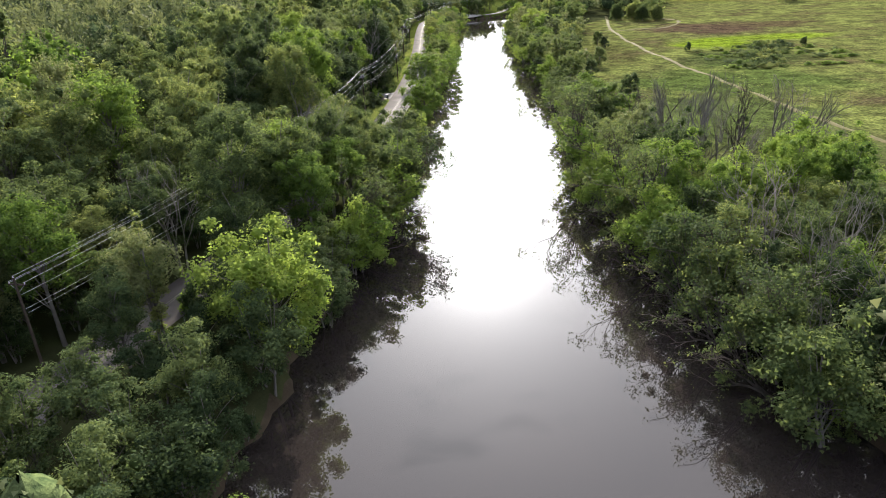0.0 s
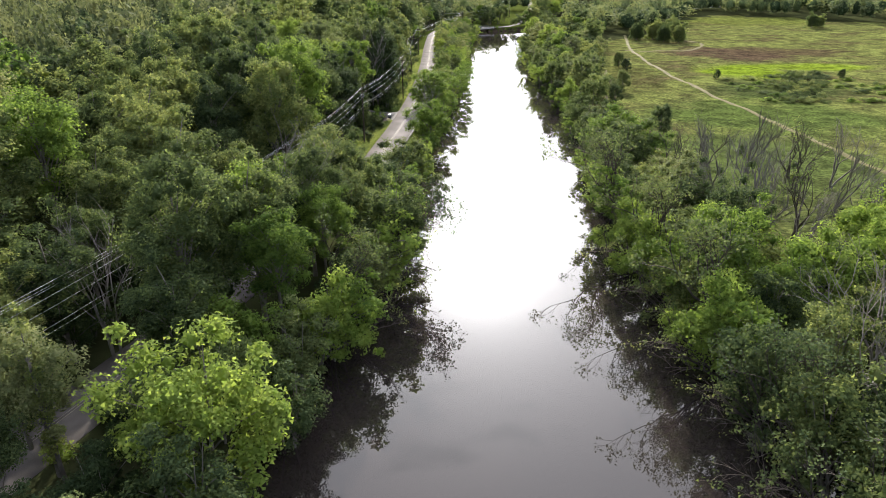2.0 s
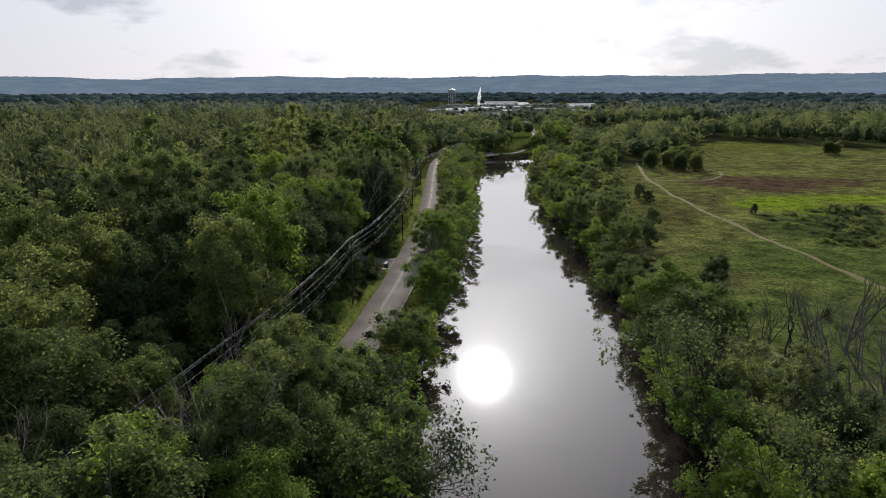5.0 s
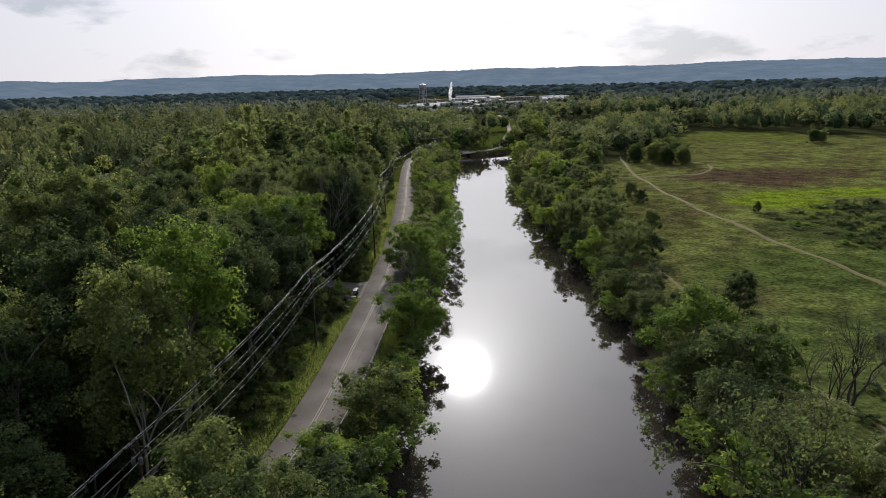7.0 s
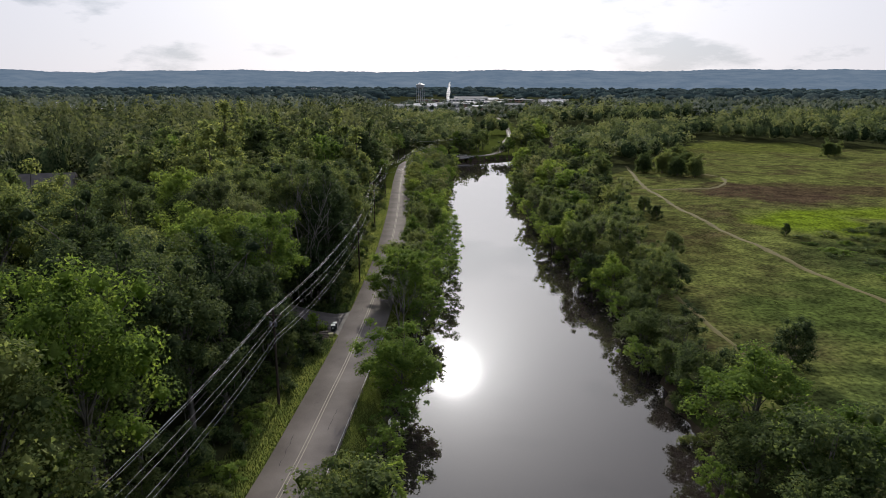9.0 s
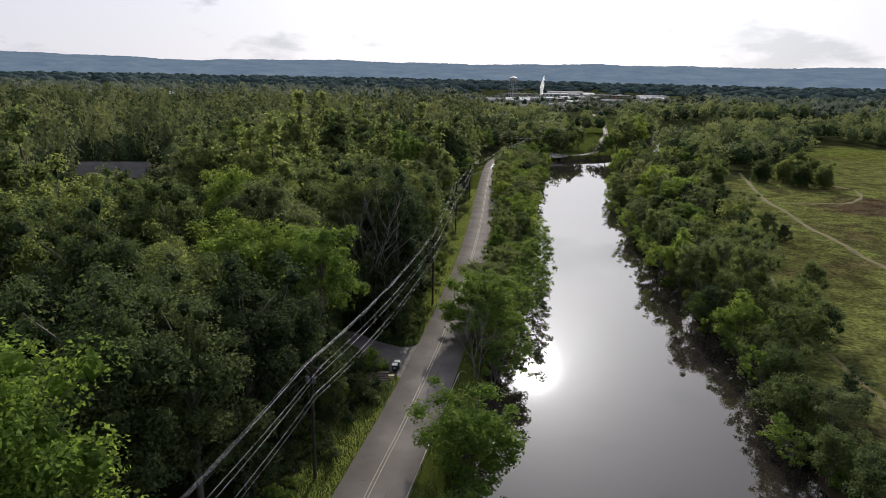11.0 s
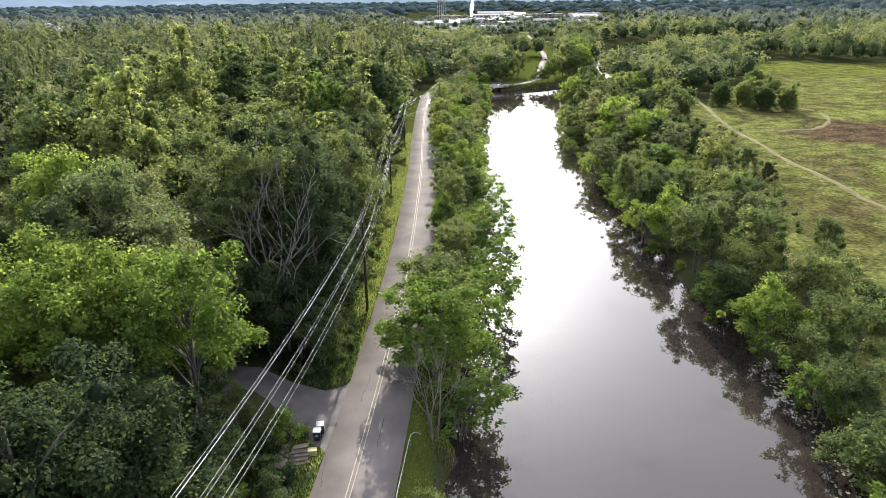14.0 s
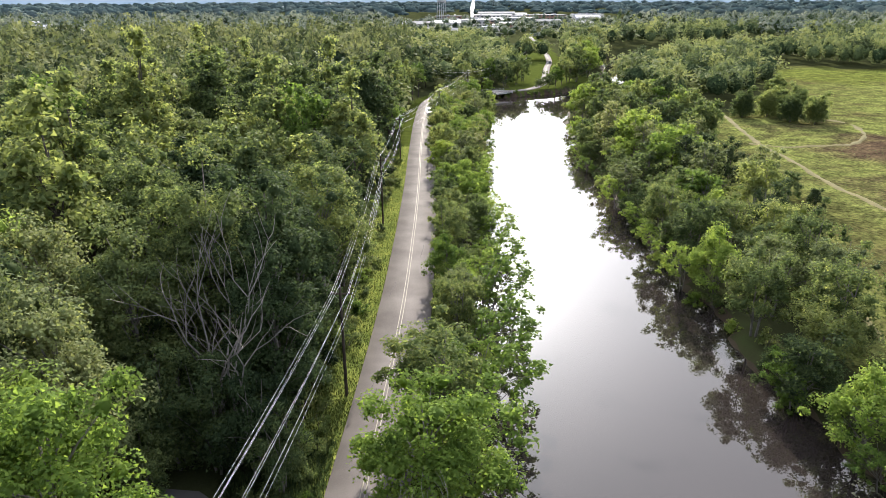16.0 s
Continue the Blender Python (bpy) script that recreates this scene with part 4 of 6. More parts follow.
stand(((dark_tree, 31.5, 62, 0.95, 1.08), (bank_near[1], 33, 72, 0.9, 1.09), (bank_near[2], 31, 80, 1.0, 1.09), (round_tree, 29.8, 89.8, 1.16, 1.04), (dark_tree, 28.3, 101, 0.9, 0.97),
       (bank_near[1], 27.5, 110, 0.85, 1.00), (dark_tree, 36, 55, 1.0, 1.09), (dark_tree, 38, 66, 1.0, 1.03), (dark_tree, 34, 48, 1.0, 0.99), (bank_near[2], 40, 78, 0.9, 1.03),
       (dark_tree, 32, 55, 0.9, 1.13)), G_BANK)
# the strip between road and river
for x, y in scatter(61, 900, lambda y: (road_x(y) + 4.9, float(left_x(y)) + 0.6), 206, 424, 4.0, lambda x, y: True, taken):
    plant(bank(x, y, (3.2, 3, 2, 1)), x, y, rnd.uniform(0.55, 0.82), rnd.uniform(0.8, 1.15), group=G_STRIP)
for x, y in scatter(68, 300, lambda y: (road_x(y) + 6.0, float(left_x(y)) + 0.8), 110, 206, 3.9, lambda x, y: True, taken):
    plant(rnd.choice((shrub_kinds[2], shrub_kinds[2], shrub_kinds[0], bank_near[2])), x, y, rnd.uniform(0.35, 0.58), rnd.uniform(0.8, 1.1), group=G_SHRUB)
for x, y in scatter(78, 120, lambda y: (float(left_x(y)) - 0.8, float(left_x(y)) + 0.8), 100, 330, 6.0, lambda x, y: not 171 < y < 189, []):
    plant(airy_tree, x, y, rnd.uniform(0.7, 1.0), rnd.uniform(0.75, 1.0), turn=rnd.uniform(-40, 40), group=G_STRIP)
for x, y, s, a in ((-11, 92, 1.5, 10), (-11.5, 103, 1.4, -20), (-10.5, 112, 1.3, 15), (-13, 80, 1.3, 0), (24.8, 112, 1.45, 175), (24.8, 122, 1.35, 195), (26, 100, 1.4, 170), (27, 88, 1.35, 190), (28.5, 74, 1.3, 180)):
    plant(airy_tree, x, y, s, 0.92, turn=a, group=G_STRIP if x < 0 else G_BANK)
for x, y in scatter(79, 60, lambda y: (float(right_x(y)) - 0.5, float(right_x(y)) + 0.8), 45, 330, 9.0, lambda x, y: True, []):
    plant(airy_tree, x, y, rnd.uniform(0.7, 1.0), rnd.uniform(0.75, 1.0), turn=rnd.uniform(140, 220), group=G_BANK)
for kind, x, y, s, tall in ((4, -22.5, 88, 0.86, 1.05), (2, -24.5, 69, 0.78, 1.0), (4, -18.0, 79, 0.8, 1.0), (4, -15.5, 90, 0.72, 1.0), (0, -14.0, 102, 0.72, 1.0), (5, -31.0, 60, 0.72, 1.05), (2, -35.0, 63, 0.62, 1.0), (1, -17.0, 107, 0.78, 1.0), (4, -22.5, 106, 0.7, 1.0), (1, -25.5, 85, 0.75, 1.0), (0, -29.5, 66, 0.75, 1.05), (3, -44.5, 66, 0.9, 1.0), (5, -46.5, 58, 0.9, 1.0), (2, -46.0, 72, 0.95, 1.0)):
    plant(forest_near[kind], x, y, s, tall, group=G_STRIP)
    taken.append((x, y))
# tall growth where road and wires run under the trees
for x, y in scatter(62, 900, lambda y: (road_x(y) + 4.0, float(left_x(y)) - 0.5), 34, 113, 4.7, lambda x, y: True, taken):
    if y > 72 and rnd.random() < 0.8 and x < left_x(y) - 3:
        plant(forest_near[rnd.choice((0, 1, 2, 4, 4))], x, y, rnd.uniform(0.72, 0.88), rnd.uniform(0.95, 1.15), group=G_STRIP)
    elif y > 50 or x > road_x(y) + 9:
        plant(bank(x, y, (3, 3, 3, 1)) if y > 62 else rnd.choice((dark_tree, bank_near[2])), x, y, rnd.uniform(0.85, 1.15), rnd.uniform(0.85, 1.15), group=G_STRIP)
    else:
        plant(shrub_kinds[rnd.choice((0, 2))], x, y, rnd.uniform(0.7, 1.1), group=G_SHRUB)
for x, y in scatter(69, 300, lambda y: (road_x(y) - 9.5, road_x(y) - 5.0), 36, 106, 5.0, lambda x, y: True, taken):
    plant(forest(x, y), x, y, rnd.uniform(0.7, 0.9), rnd.uniform(0.9, 1.1), group=G_FOREST)
# the wood left of the road
for x, y in scatter(63, 2600, lambda y: (road_x(y) - 56, road_x(y) - 9.5), 35, 330, 6.5, clear_of_drive, taken):
    hollow = x < -36 and abs((x + 107) * 151 + (y - 279) * 101.5) / 182 < 9  # lower trees before the house in the wood
    plant(forest(x, y), x, y, (0.8 if hollow else 1.0) * rnd.uniform(0.95, 1.22), rnd.uniform(0.94, 1.14), group=G_FOREST)
for x, y in scatter(91, 400, lambda y: (road_x(y) - 24, road_x(y) - 6.5), 330, 424, 5.2, lambda x, y: True, taken):
    plant(rnd.choice(forest_mid[:5]), x, y, rnd.uniform(0.6, 0.95), rnd.uniform(0.85, 1.1), group=G_FOREST)
# young growth along the wood's edge
for x, y in scatter(67, 700, lambda y: (road_x(y) - 15, road_x(y) - (8.2 if y > 120 else 5.2)), 36, 330, 4.4, lambda x, y: clear_of_drive(x, y) and abs(y - 163.2) > 3 and not 106 < y < 124, []):
    plant(rnd.choices([bank_near[1] if y < 240 else bank_mid[1], dark_tree, shrub_kinds[2]], (1, 3, 1))[0], x, y, rnd.uniform(0.5, 0.8), rnd.uniform(0.8, 1.1), group=G_FOREST, label="young leafy tree at the edge of the wood")
# the far bank
for x, y in scatter(64, 1500, lambda y: (float(right_x(y)) + 0.8, float(np.interp(y, [30, 80, 92, 140, 170, 260, 300, 345, 430], [66, 60, 36, 34.5, 33, 38, 50, 66, 80]))), 40, 392, 5.0, lambda x, y: not 134 < y < 258 and (y < 350 or x > right_x(y) + 4), taken):
    plant(bank(x, y, (1, 3, 3, 2) if y < 95 else (1.6, 4, 4, 1)), x, y, rnd.uniform(0.8, 1.1) if y < 260 else rnd.uniform(0.65, 0.9) if x < right_x(y) + 6 else rnd.uniform(0.85, 1.4), rnd.uniform(0.85, 1.15), group=G_BANK)
for x, y, s in ((34, 445, 0.6), (38, 448, 0.8), (42, 453, 0.95), (46, 460, 1.1), (50, 468, 1.3), (55, 482, 1.5), (60, 497, 1.6), (66, 512, 1.7), (70, 530, 1.7), (75, 552, 1.7), (54, 470, 1.3), (63, 488, 1.5), (-2, 441, 1.0), (2, 446, 1.1), (6, 452, 1.1)):
    plant(bank_mid[rnd.randrange(3)], x, y, s, group=G_BANK)
for x, y, s in ((20, 455, 1.1), (26, 462, 1.1), (14, 462, 1.2), (30, 474, 1.1), (62, 402, 0.8), (72, 420, 0.8), (76, 446, 0.7), (58, 388, 0.8), (12, 446, 0.8), (5, 436, 0.7), (0, 430, 0.8), (84, 462, 0.9), (90, 478, 1.0)):
    plant(bank_mid[rnd.randrange(3)], x, y, s, group=G_BANK)
# bare trees
for x, y in scatter(70, 200, lambda y: (36, 66), 100, 146, 6.0, lambda x, y: x + 0.35 * (y - 90) < 82, []):
    plant(rnd.choices(bare_kinds, (5, 1, 2))[0], x, y, rnd.uniform(0.75, 1.05), group=G_BARE)
for x, y, s in ((-20.8, 97.5, 1.75), (-23.2, 203.0, 1.95), (29, 118, 0.75), (31, 88, 0.8), (30, 72, 0.8), (-23, 100, 1.1)):
    plant(bare_kinds[1], x, y, s, group=G_BARE)
for x, y, s in ((-28.6, 121.2, 0.92), (-31, 240, 1.0), (-26, 255, 1.0), (-24.5, 275, 1.0)):
    plant(dead_snag, x, y, s, rnd.uniform(0.85, 1.1), group=G_BARE)
for x, y, s, over in ((33, 52, 0.95, 30), (36, 60, 1.4, 30), (34, 68, 1.3, 30), (38, 73, 1.4, 20), (32, 58, 0.9, 45), (29.5, 64, 0.8, 50), (28, 76, 0.8, 55), (27, 90, 0.7, 50), (40, 62, 1.45, 15), (41, 53, 1.4, 20)):
    plant(bare_kinds[1], x, y, s, turn=rnd.uniform(-30, 30), lean=(rnd.uniform(-12, 12), -over), group=G_BARE, label="bare grey tree arching over towards the water")
for x, y, s, a in ((-0.6, 234, 1.3, 5), (-1.6, 221, 1.35, -10), (-2.4, 211, 1.3, 15), (0.1, 246, 1.2, -5), (-4.6, 190, 1.1, 10), (0.6, 258, 1.1, 10)):
    plant(airy_tree, x, y, s, 0.85, turn=a, group=G_STRIP)
for x, y, s in ((-17.6, 201, 0.5), (-18.6, 203.5, 0.7), (-16.9, 204.5, 0.5), (-19.2, 206, 0.8), (-17.3, 207.5, 0.6), (-20.4, 201.5, 0.6), (-21.8, 185.8, 0.9), (-18.4, 181.4, 0.55), (-19.6, 180.0, 0.7), (-23.5, 187, 0.8), (-18.3, 197.2, 0.5), (-20.6, 198.4, 0.6), (-16.9, 198.6, 0.4), (-21.4, 183, 0.7), (-20.4, 181.6, 0.6)):
    plant(shrub_kinds[rnd.choice((0, 0, 1, 2))], x, y, s, 0.9, group=G_SHRUB)
plant(shrub_kinds[1], -19.9, 187.4, 1.05, 1.25, group=G_SHRUB, label="full bright green bush beside the bins")
for k in range(9):
    plant(shrub_kinds[k % 2], 20.5 + k * 2.8, float(np.interp(20.5 + k * 2.8, [16, 24, 34, 44], [433, 436, 441, 447])) + 0.5 * math.sin(k * 2.3) + 0.6, 0.55 + 0.12 * math.sin(k * 1.9), 0.7, group=G_SHRUB)
for x, y, s in ((-36.5, 110, 0.8), (-32.5, 112, 0.85), (-28.5, 110.5, 0.75), (-34.5, 114.5, 0.8), (-29.5, 114.5, 0.75), (-38.5, 113, 0.8), (-31, 107.5, 0.75)):
    plant(bare_kinds[1], x, y, s, group=G_BARE)
for x, y, s in ((-29.5, 122, 0.9), (-31.0, 118.5, 0.8), (-28.8, 116.5, 0.7), (-33, 122.5, 1.0), (-27.6, 121, 0.6), (-35, 116, 0.8), (-30, 113, 0.7)):
    plant(shrub_kinds[2], x, y, s, 0.9, group=G_SHRUB)
for x, y, s, tall in ((-24.5, 104, 1.35, 1.05), (-38, 83, 1.2, 1.0), (-34.3, 77.2, 1.4, 1.02), (-34, 92, 1.3, 1.1)):
    plant(bare_kinds[1], x, y, s, tall, group=G_BARE)
for x, y, s in ((-20.5, 51, 0.8), (-19, 46.5, 0.9), (-17.5, 62, 0.7), (-21.5, 57.5, 0.8), (-20, 41.5, 0.9), (-22.5, 37, 0.9), (-18.6, 52.5, 0.5)):
    plant(shrub_kinds[rnd.choice((0, 2, 2))], x, y, s, 0.9, group=G_SHRUB)
for k in range(12):
    plant(shrub_kinds[2], -20.5 - k * 1.3 + rnd.uniform(-0.3, 0.3), 203.6 + 0.9 * math.sin(k * 1.7), rnd.uniform(0.7, 1.0), 0.95, group=G_SHRUB)
for x, y, s in ((-33.5, 192.5, 0.9), (-35, 196, 1.0), (-35.3, 199.5, 1.0), (-31, 190.3, 0.8), (-28.5, 189.6, 0.7), (-26, 189, 0.7)):
    plant(shrub_kinds[2], x, y, s, 0.95, group=G_SHRUB)
for x, y, s in ((-36, 128, 0.9), (-33, 133, 0.9), (-40, 132, 1.0), (-30.5, 128, 0.8), (-37.5, 138, 1.0), (-42, 126, 1.0)):
    plant(dark_tree, x, y, s, 1.2, group=G_FOREST)
for x, y, s, over in ((28.6, 50, 0.85, 48), (28.0, 58, 0.9, 52), (27.4, 66, 0.85, 46), (26.6, 76, 0.9, 52), (25.6, 88, 0.8, 48), (24.6, 101, 0.8, 50), (-13.4, 82, 0.8, -46), (-12.0, 94, 0.85, -50), (-11.0, 106, 0.8, -46)):
    plant(bare_kinds[2], x, y, s, turn=rnd.uniform(-18, 18), lean=(rnd.uniform(-10, 10), -over), group=G_BARE, label="crooked thinly leaved tree leaning far over the water")
for x, y, s, over in ((26, 113, 1.1, 32), (27.5, 98, 0.95, 28), (29, 82, 1.0, 32), (30.5, 64, 0.85, 30), (31, 51, 0.8, 28), (-12.0, 98.5, 1.0, -30), (-16, 82, 0.8, -24), (26.5, 124, 0.8, 24)):
    plant(leaning_tree, x, y, s, turn=rnd.uniform(-20, 20), lean=(rnd.uniform(-8, 8), -over), group=G_BARE)
plant(ivy_tree, -30.1, 59.2, 0.9, 0.95, turn=0, group=G_STRIP)
for x, y, s in ((-97, 262, 0.56), (-89, 257, 0.54), (-102, 268, 0.5)):
    plant(forest_mid[0], x, y, s, group=G_FOREST)
plant(ivy_tree, -19.2, 86.2, 0.75, 0.95, turn=40, group=G_STRIP)
plant(bank_near[0], -25.6, 76.6, 0.95, 1.05, group=G_STRIP)
plant(bank_near[0], 28.0, 84.0, 0.8, 0.9, group=G_BANK)
plant(bank_near[0], 39.0, 85.5, 1.15, 1.05, group=G_BANK)
for x, y in scatter(77, 120, lambda y: (road_x(y) + 3.6, road_x(y) + 12), 62, 82, 4.2, lambda x, y: x < -24, []):
    plant(shrub_kinds[rnd.choice((0, 1, 2))], x, y, rnd.uniform(0.7, 1.2), rnd.uniform(0.8, 1.1), group=G_SHRUB)
for kind, x, y, s, tall in ((round_tree, -14.6, 31, 0.85, 0.85), (dark_tree, -22, 30, 0.9, 0.9), (dark_tree, -28, 30.5, 0.85, 0.9)):
    plant(kind, x, y, s, tall, group=G_STRIP)
# undergrowth
for x, y in scatter(65, 900, lambda y: (road_x(y) - 11, road_x(y) - 5.2), 118, 330, 2.3, lambda x, y: clear_of_drive(x, y) and abs(y - 163.2) > 1.0 and not (-23 < x and 180 < y < 204), []):
    plant(rnd.choice(shrub_kinds), x, y, rnd.uniform(0.45, 0.95), rnd.uniform(0.6, 1.0), group=G_SHRUB)
for x, y in scatter(66, 300, lambda y: (float(right_x(y)) + 0.0, float(right_x(y)) + 3), 40, 330, 3.4, lambda x, y: True, []):
    plant(rnd.choice(shrub_kinds), x, y, rnd.uniform(0.6, 1.0), group=G_SHRUB)
for x, y in scatter(76, 60, lambda y: (88, 136), 210, 262, 3.4, lambda x, y: True, []):
    plant(shrub_kinds[rnd.choice((0, 1, 1))], x, y, rnd.uniform(0.9, 1.6), rnd.uniform(0.26, 0.42), group=G_SHRUB)
for x, y in scatter(80, 160, lambda y: (float(np.interp(y, [212, 262], [93, 108])), float(np.interp(y, [212, 262], [104, 126]))), 212, 262, 2.6, lambda x, y: True, []):
    plant(thicket_bush, x, y, rnd.uniform(0.7, 1.3), rnd.uniform(0.5, 0.8), group=G_THICKET)
for x, y in scatter(77, 40, lambda y: (42, 66), 88, 160, 3.0, lambda x, y: True, []):
    plant(shrub_kinds[rnd.choice((0, 2))], x, y, rnd.uniform(0.5, 0.8), rnd.uniform(0.5, 0.8), group=G_SHRUB)
for k in KINDS:
    if k.name not in used:
        for o in (*k.children_recursive, k):
            bpy.data.objects.remove(o)


# ---- woods farther off ----
def far_wood(name, seed, points, heights, radius, rings, per, leaf, mats, label, low=-0.3):
    """Many lumpy tree crowns, fringed with leaf sprays, as one mesh."""
    rng = np.random.default_rng(seed)
    n = len(points)
    z = ground_z(points[:, 0], points[:, 1])
    ph = rng.uniform(0, 6.28, (n, 6))[:, :, None]
    rad = radius * rng.uniform(0.72, 1.25, n)
    tall = np.maximum(heights * 0.36, 3.0)
    centre = np.stack([points[:, 0], points[:, 1], z + heights - tall], 1)[:, None, :]
    size = np.stack([rad, rad, tall], 1)[:, None, :]

    def shell(up, az):
        flat = np.sqrt(np.clip(1 - up * up, 0, 1))
        d = np.stack([flat * np.cos(az), flat * np.sin(az), up], 2)
        el = np.arcsin(np.clip(up, -1, 1))
        lump = 1 + 0.17 * np.sin(3 * az + ph[:, 0]) * np.sin(3.2 * el + ph[:, 1]) + 0.12 * np.sin(5 * az + ph[:, 2]) * np.sin(5 * el + ph[:, 3]) + 0.07 * np.sin(9 * az + ph[:, 4]) * np.sin(8 * el + ph[:, 5])
        return d, lump

    # crown bodies
    cols = rings * 2
    up = np.repeat(np.sin(np.linspace(math.asin(low), 1.5, rings)), cols)[None, :] * np.ones((n, 1))
    az = np.tile(np.arange(cols) * 2 * math.pi / cols, rings)[None, :] * np.ones((n, 1))
    d, lump = shell(up, az)
    lump = lump * rng.uniform(0.9, 1.04, lump.shape)
    body = (centre + d * lump[:, :, None] * size * 0.93).reshape(-1, 3)
    i, k = np.meshgrid(np.arange(rings - 1), np.arange(cols), indexing="ij")
    q = np.stack([i * cols + k, i * cols + (k + 1) % cols, (i + 1) * cols + (k + 1) % cols, (i + 1) * cols + k], 2).reshape(-1, 4)
    quads = (q[None] + (np.arange(n) * rings * cols)[:, None, None]).reshape(-1, 4)
    tris = np.concatenate([quads[:, [0, 1, 2]], quads[:, [0, 2, 3]]])
    body_tone = np.tile(np.repeat(rng.uniform(0, 1, n), len(q)), 2)
    # fringe
    up, az = rng.uniform(low, 1.0, (n, per)), rng.uniform(0, 6.2832, (n, per))
    d, lump = shell(up, az)
    p = (centre + d * (lump * rng.uniform(0.92, 1.08, lump.shape))[:, :, None] * size).reshape(-1, 3)
    d = d.reshape(-1, 3)
    m = len(p)
    nrm = d + rng.normal(size=(m, 3)) * 0.45
    nrm /= np.linalg.norm(nrm, axis=1)[:, None]
    u = np.cross(nrm, rng.normal(size=(m, 3)))
    u /= np.linalg.norm(u, axis=1)[:, None]
    w = np.cross(nrm, u)
    s = rng.uniform(0.6, 1.4, m)[:, None] * leaf / 2
    fringe = np.stack([p - u * s - w * s * 0.7, p + u * s - w * s * 0.4, p + w * s * 1.1], 1).reshape(-1, 3)
    faces = np.concatenate([tris, np.arange(3 * m).reshape(-1, 3) + len(body)])
    me = mesh_of(name, np.concatenate([body, fringe]), faces, mats, True)
    tone = me.attributes.new("tone", "FLOAT", "FACE")
    tone.data.foreach_set("value", np.concatenate([body_tone, np.repeat(body_tone[:n * len(q):len(q)], per)]).astype(np.float32))
    return tagged(new(name, me), label, "woods", kind="stuff")


def leafy_wood(name, seed, points, heights, radius, per, leaf, label, mat):
    """Nearer woods: clumped leafy crowns over dark cores, several shapes repeated with turns and sizes."""
    rng = np.random.default_rng(seed)
    z = ground_z(points[:, 0], points[:, 1])
    shapes = []
    for k in range(9):
        c, r = crown_clumps(rng, 26, 0.82, -0.9, 0.85, 0.2, 0.42)
        v, f = leaves(rng, c, r, max(2, per // 26), leaf / radius, leaf * 0.74 / radius, 0.6, 0.8, True)
        shapes.append(v)
    verts, tones = [], []
    for (x, y), gz, h in zip(points, z, heights):
        v = shapes[rng.integers(9)]
        a, s = rng.uniform(0, 6.283), radius * rng.choice((0.7, 0.9, 1.05, 1.3, 1.55)) * rng.uniform(0.9, 1.1)
        ca, sa = math.cos(a) * s, math.sin(a) * s
        tall = h * 0.45
        verts.append(np.stack([x + v[:, 0] * ca - v[:, 1] * sa, y + v[:, 0] * sa + v[:, 1] * ca, gz + h - tall * 0.95 + v[:, 2] * tall], 1))
        tones.append(np.full(len(v) // 3, rng.uniform()))
    v = np.concatenate(verts)
    me = mesh_of(name, v, np.arange(len(v)).reshape(-1, 3), mat)
    tone = me.attributes.new("tone", "FLOAT", "FACE")
    tone.data.foreach_set("value", np.concatenate(tones).astype(np.float32))
    return tagged(new(name, me), label, "woods", kind="stuff")


def wood_points(seed, n, x0, x1, y0, y1, keep):
    rng = np.random.default_rng(seed)
    cols = max(1, int(math.sqrt(n * (x1 - x0) / (y1 - y0))))
    rows = max(1, n // cols)
    gx, gy = np.meshgrid(np.linspace(x0, x1, cols), np.linspace(y0, y1, rows))
    x = gx.ravel() + rng.uniform(-0.6, 0.6, gx.size) * (x1 - x0) / cols
    y = gy.ravel() + rng.uniform(-0.6, 0.6, gx.size) * (y1 - y0) / rows
    ok = keep(x, y) & (in_water(x, y) < -2.5) & ~inside(MEADOW_EDGE, x, y) & (road_gap(x, y) > np.where(y > 560, 3.5, 8))
    return np.stack([x[ok], y[ok]], 1)


def left_mid(x, y):
    rx = np.interp(y, [q[1] for q in ROAD[:17]], [q[0] for q in ROAD[:17]])
    return (x < rx - 9) & ~((x > rx - 56) & (y > 35) & (y < 330))


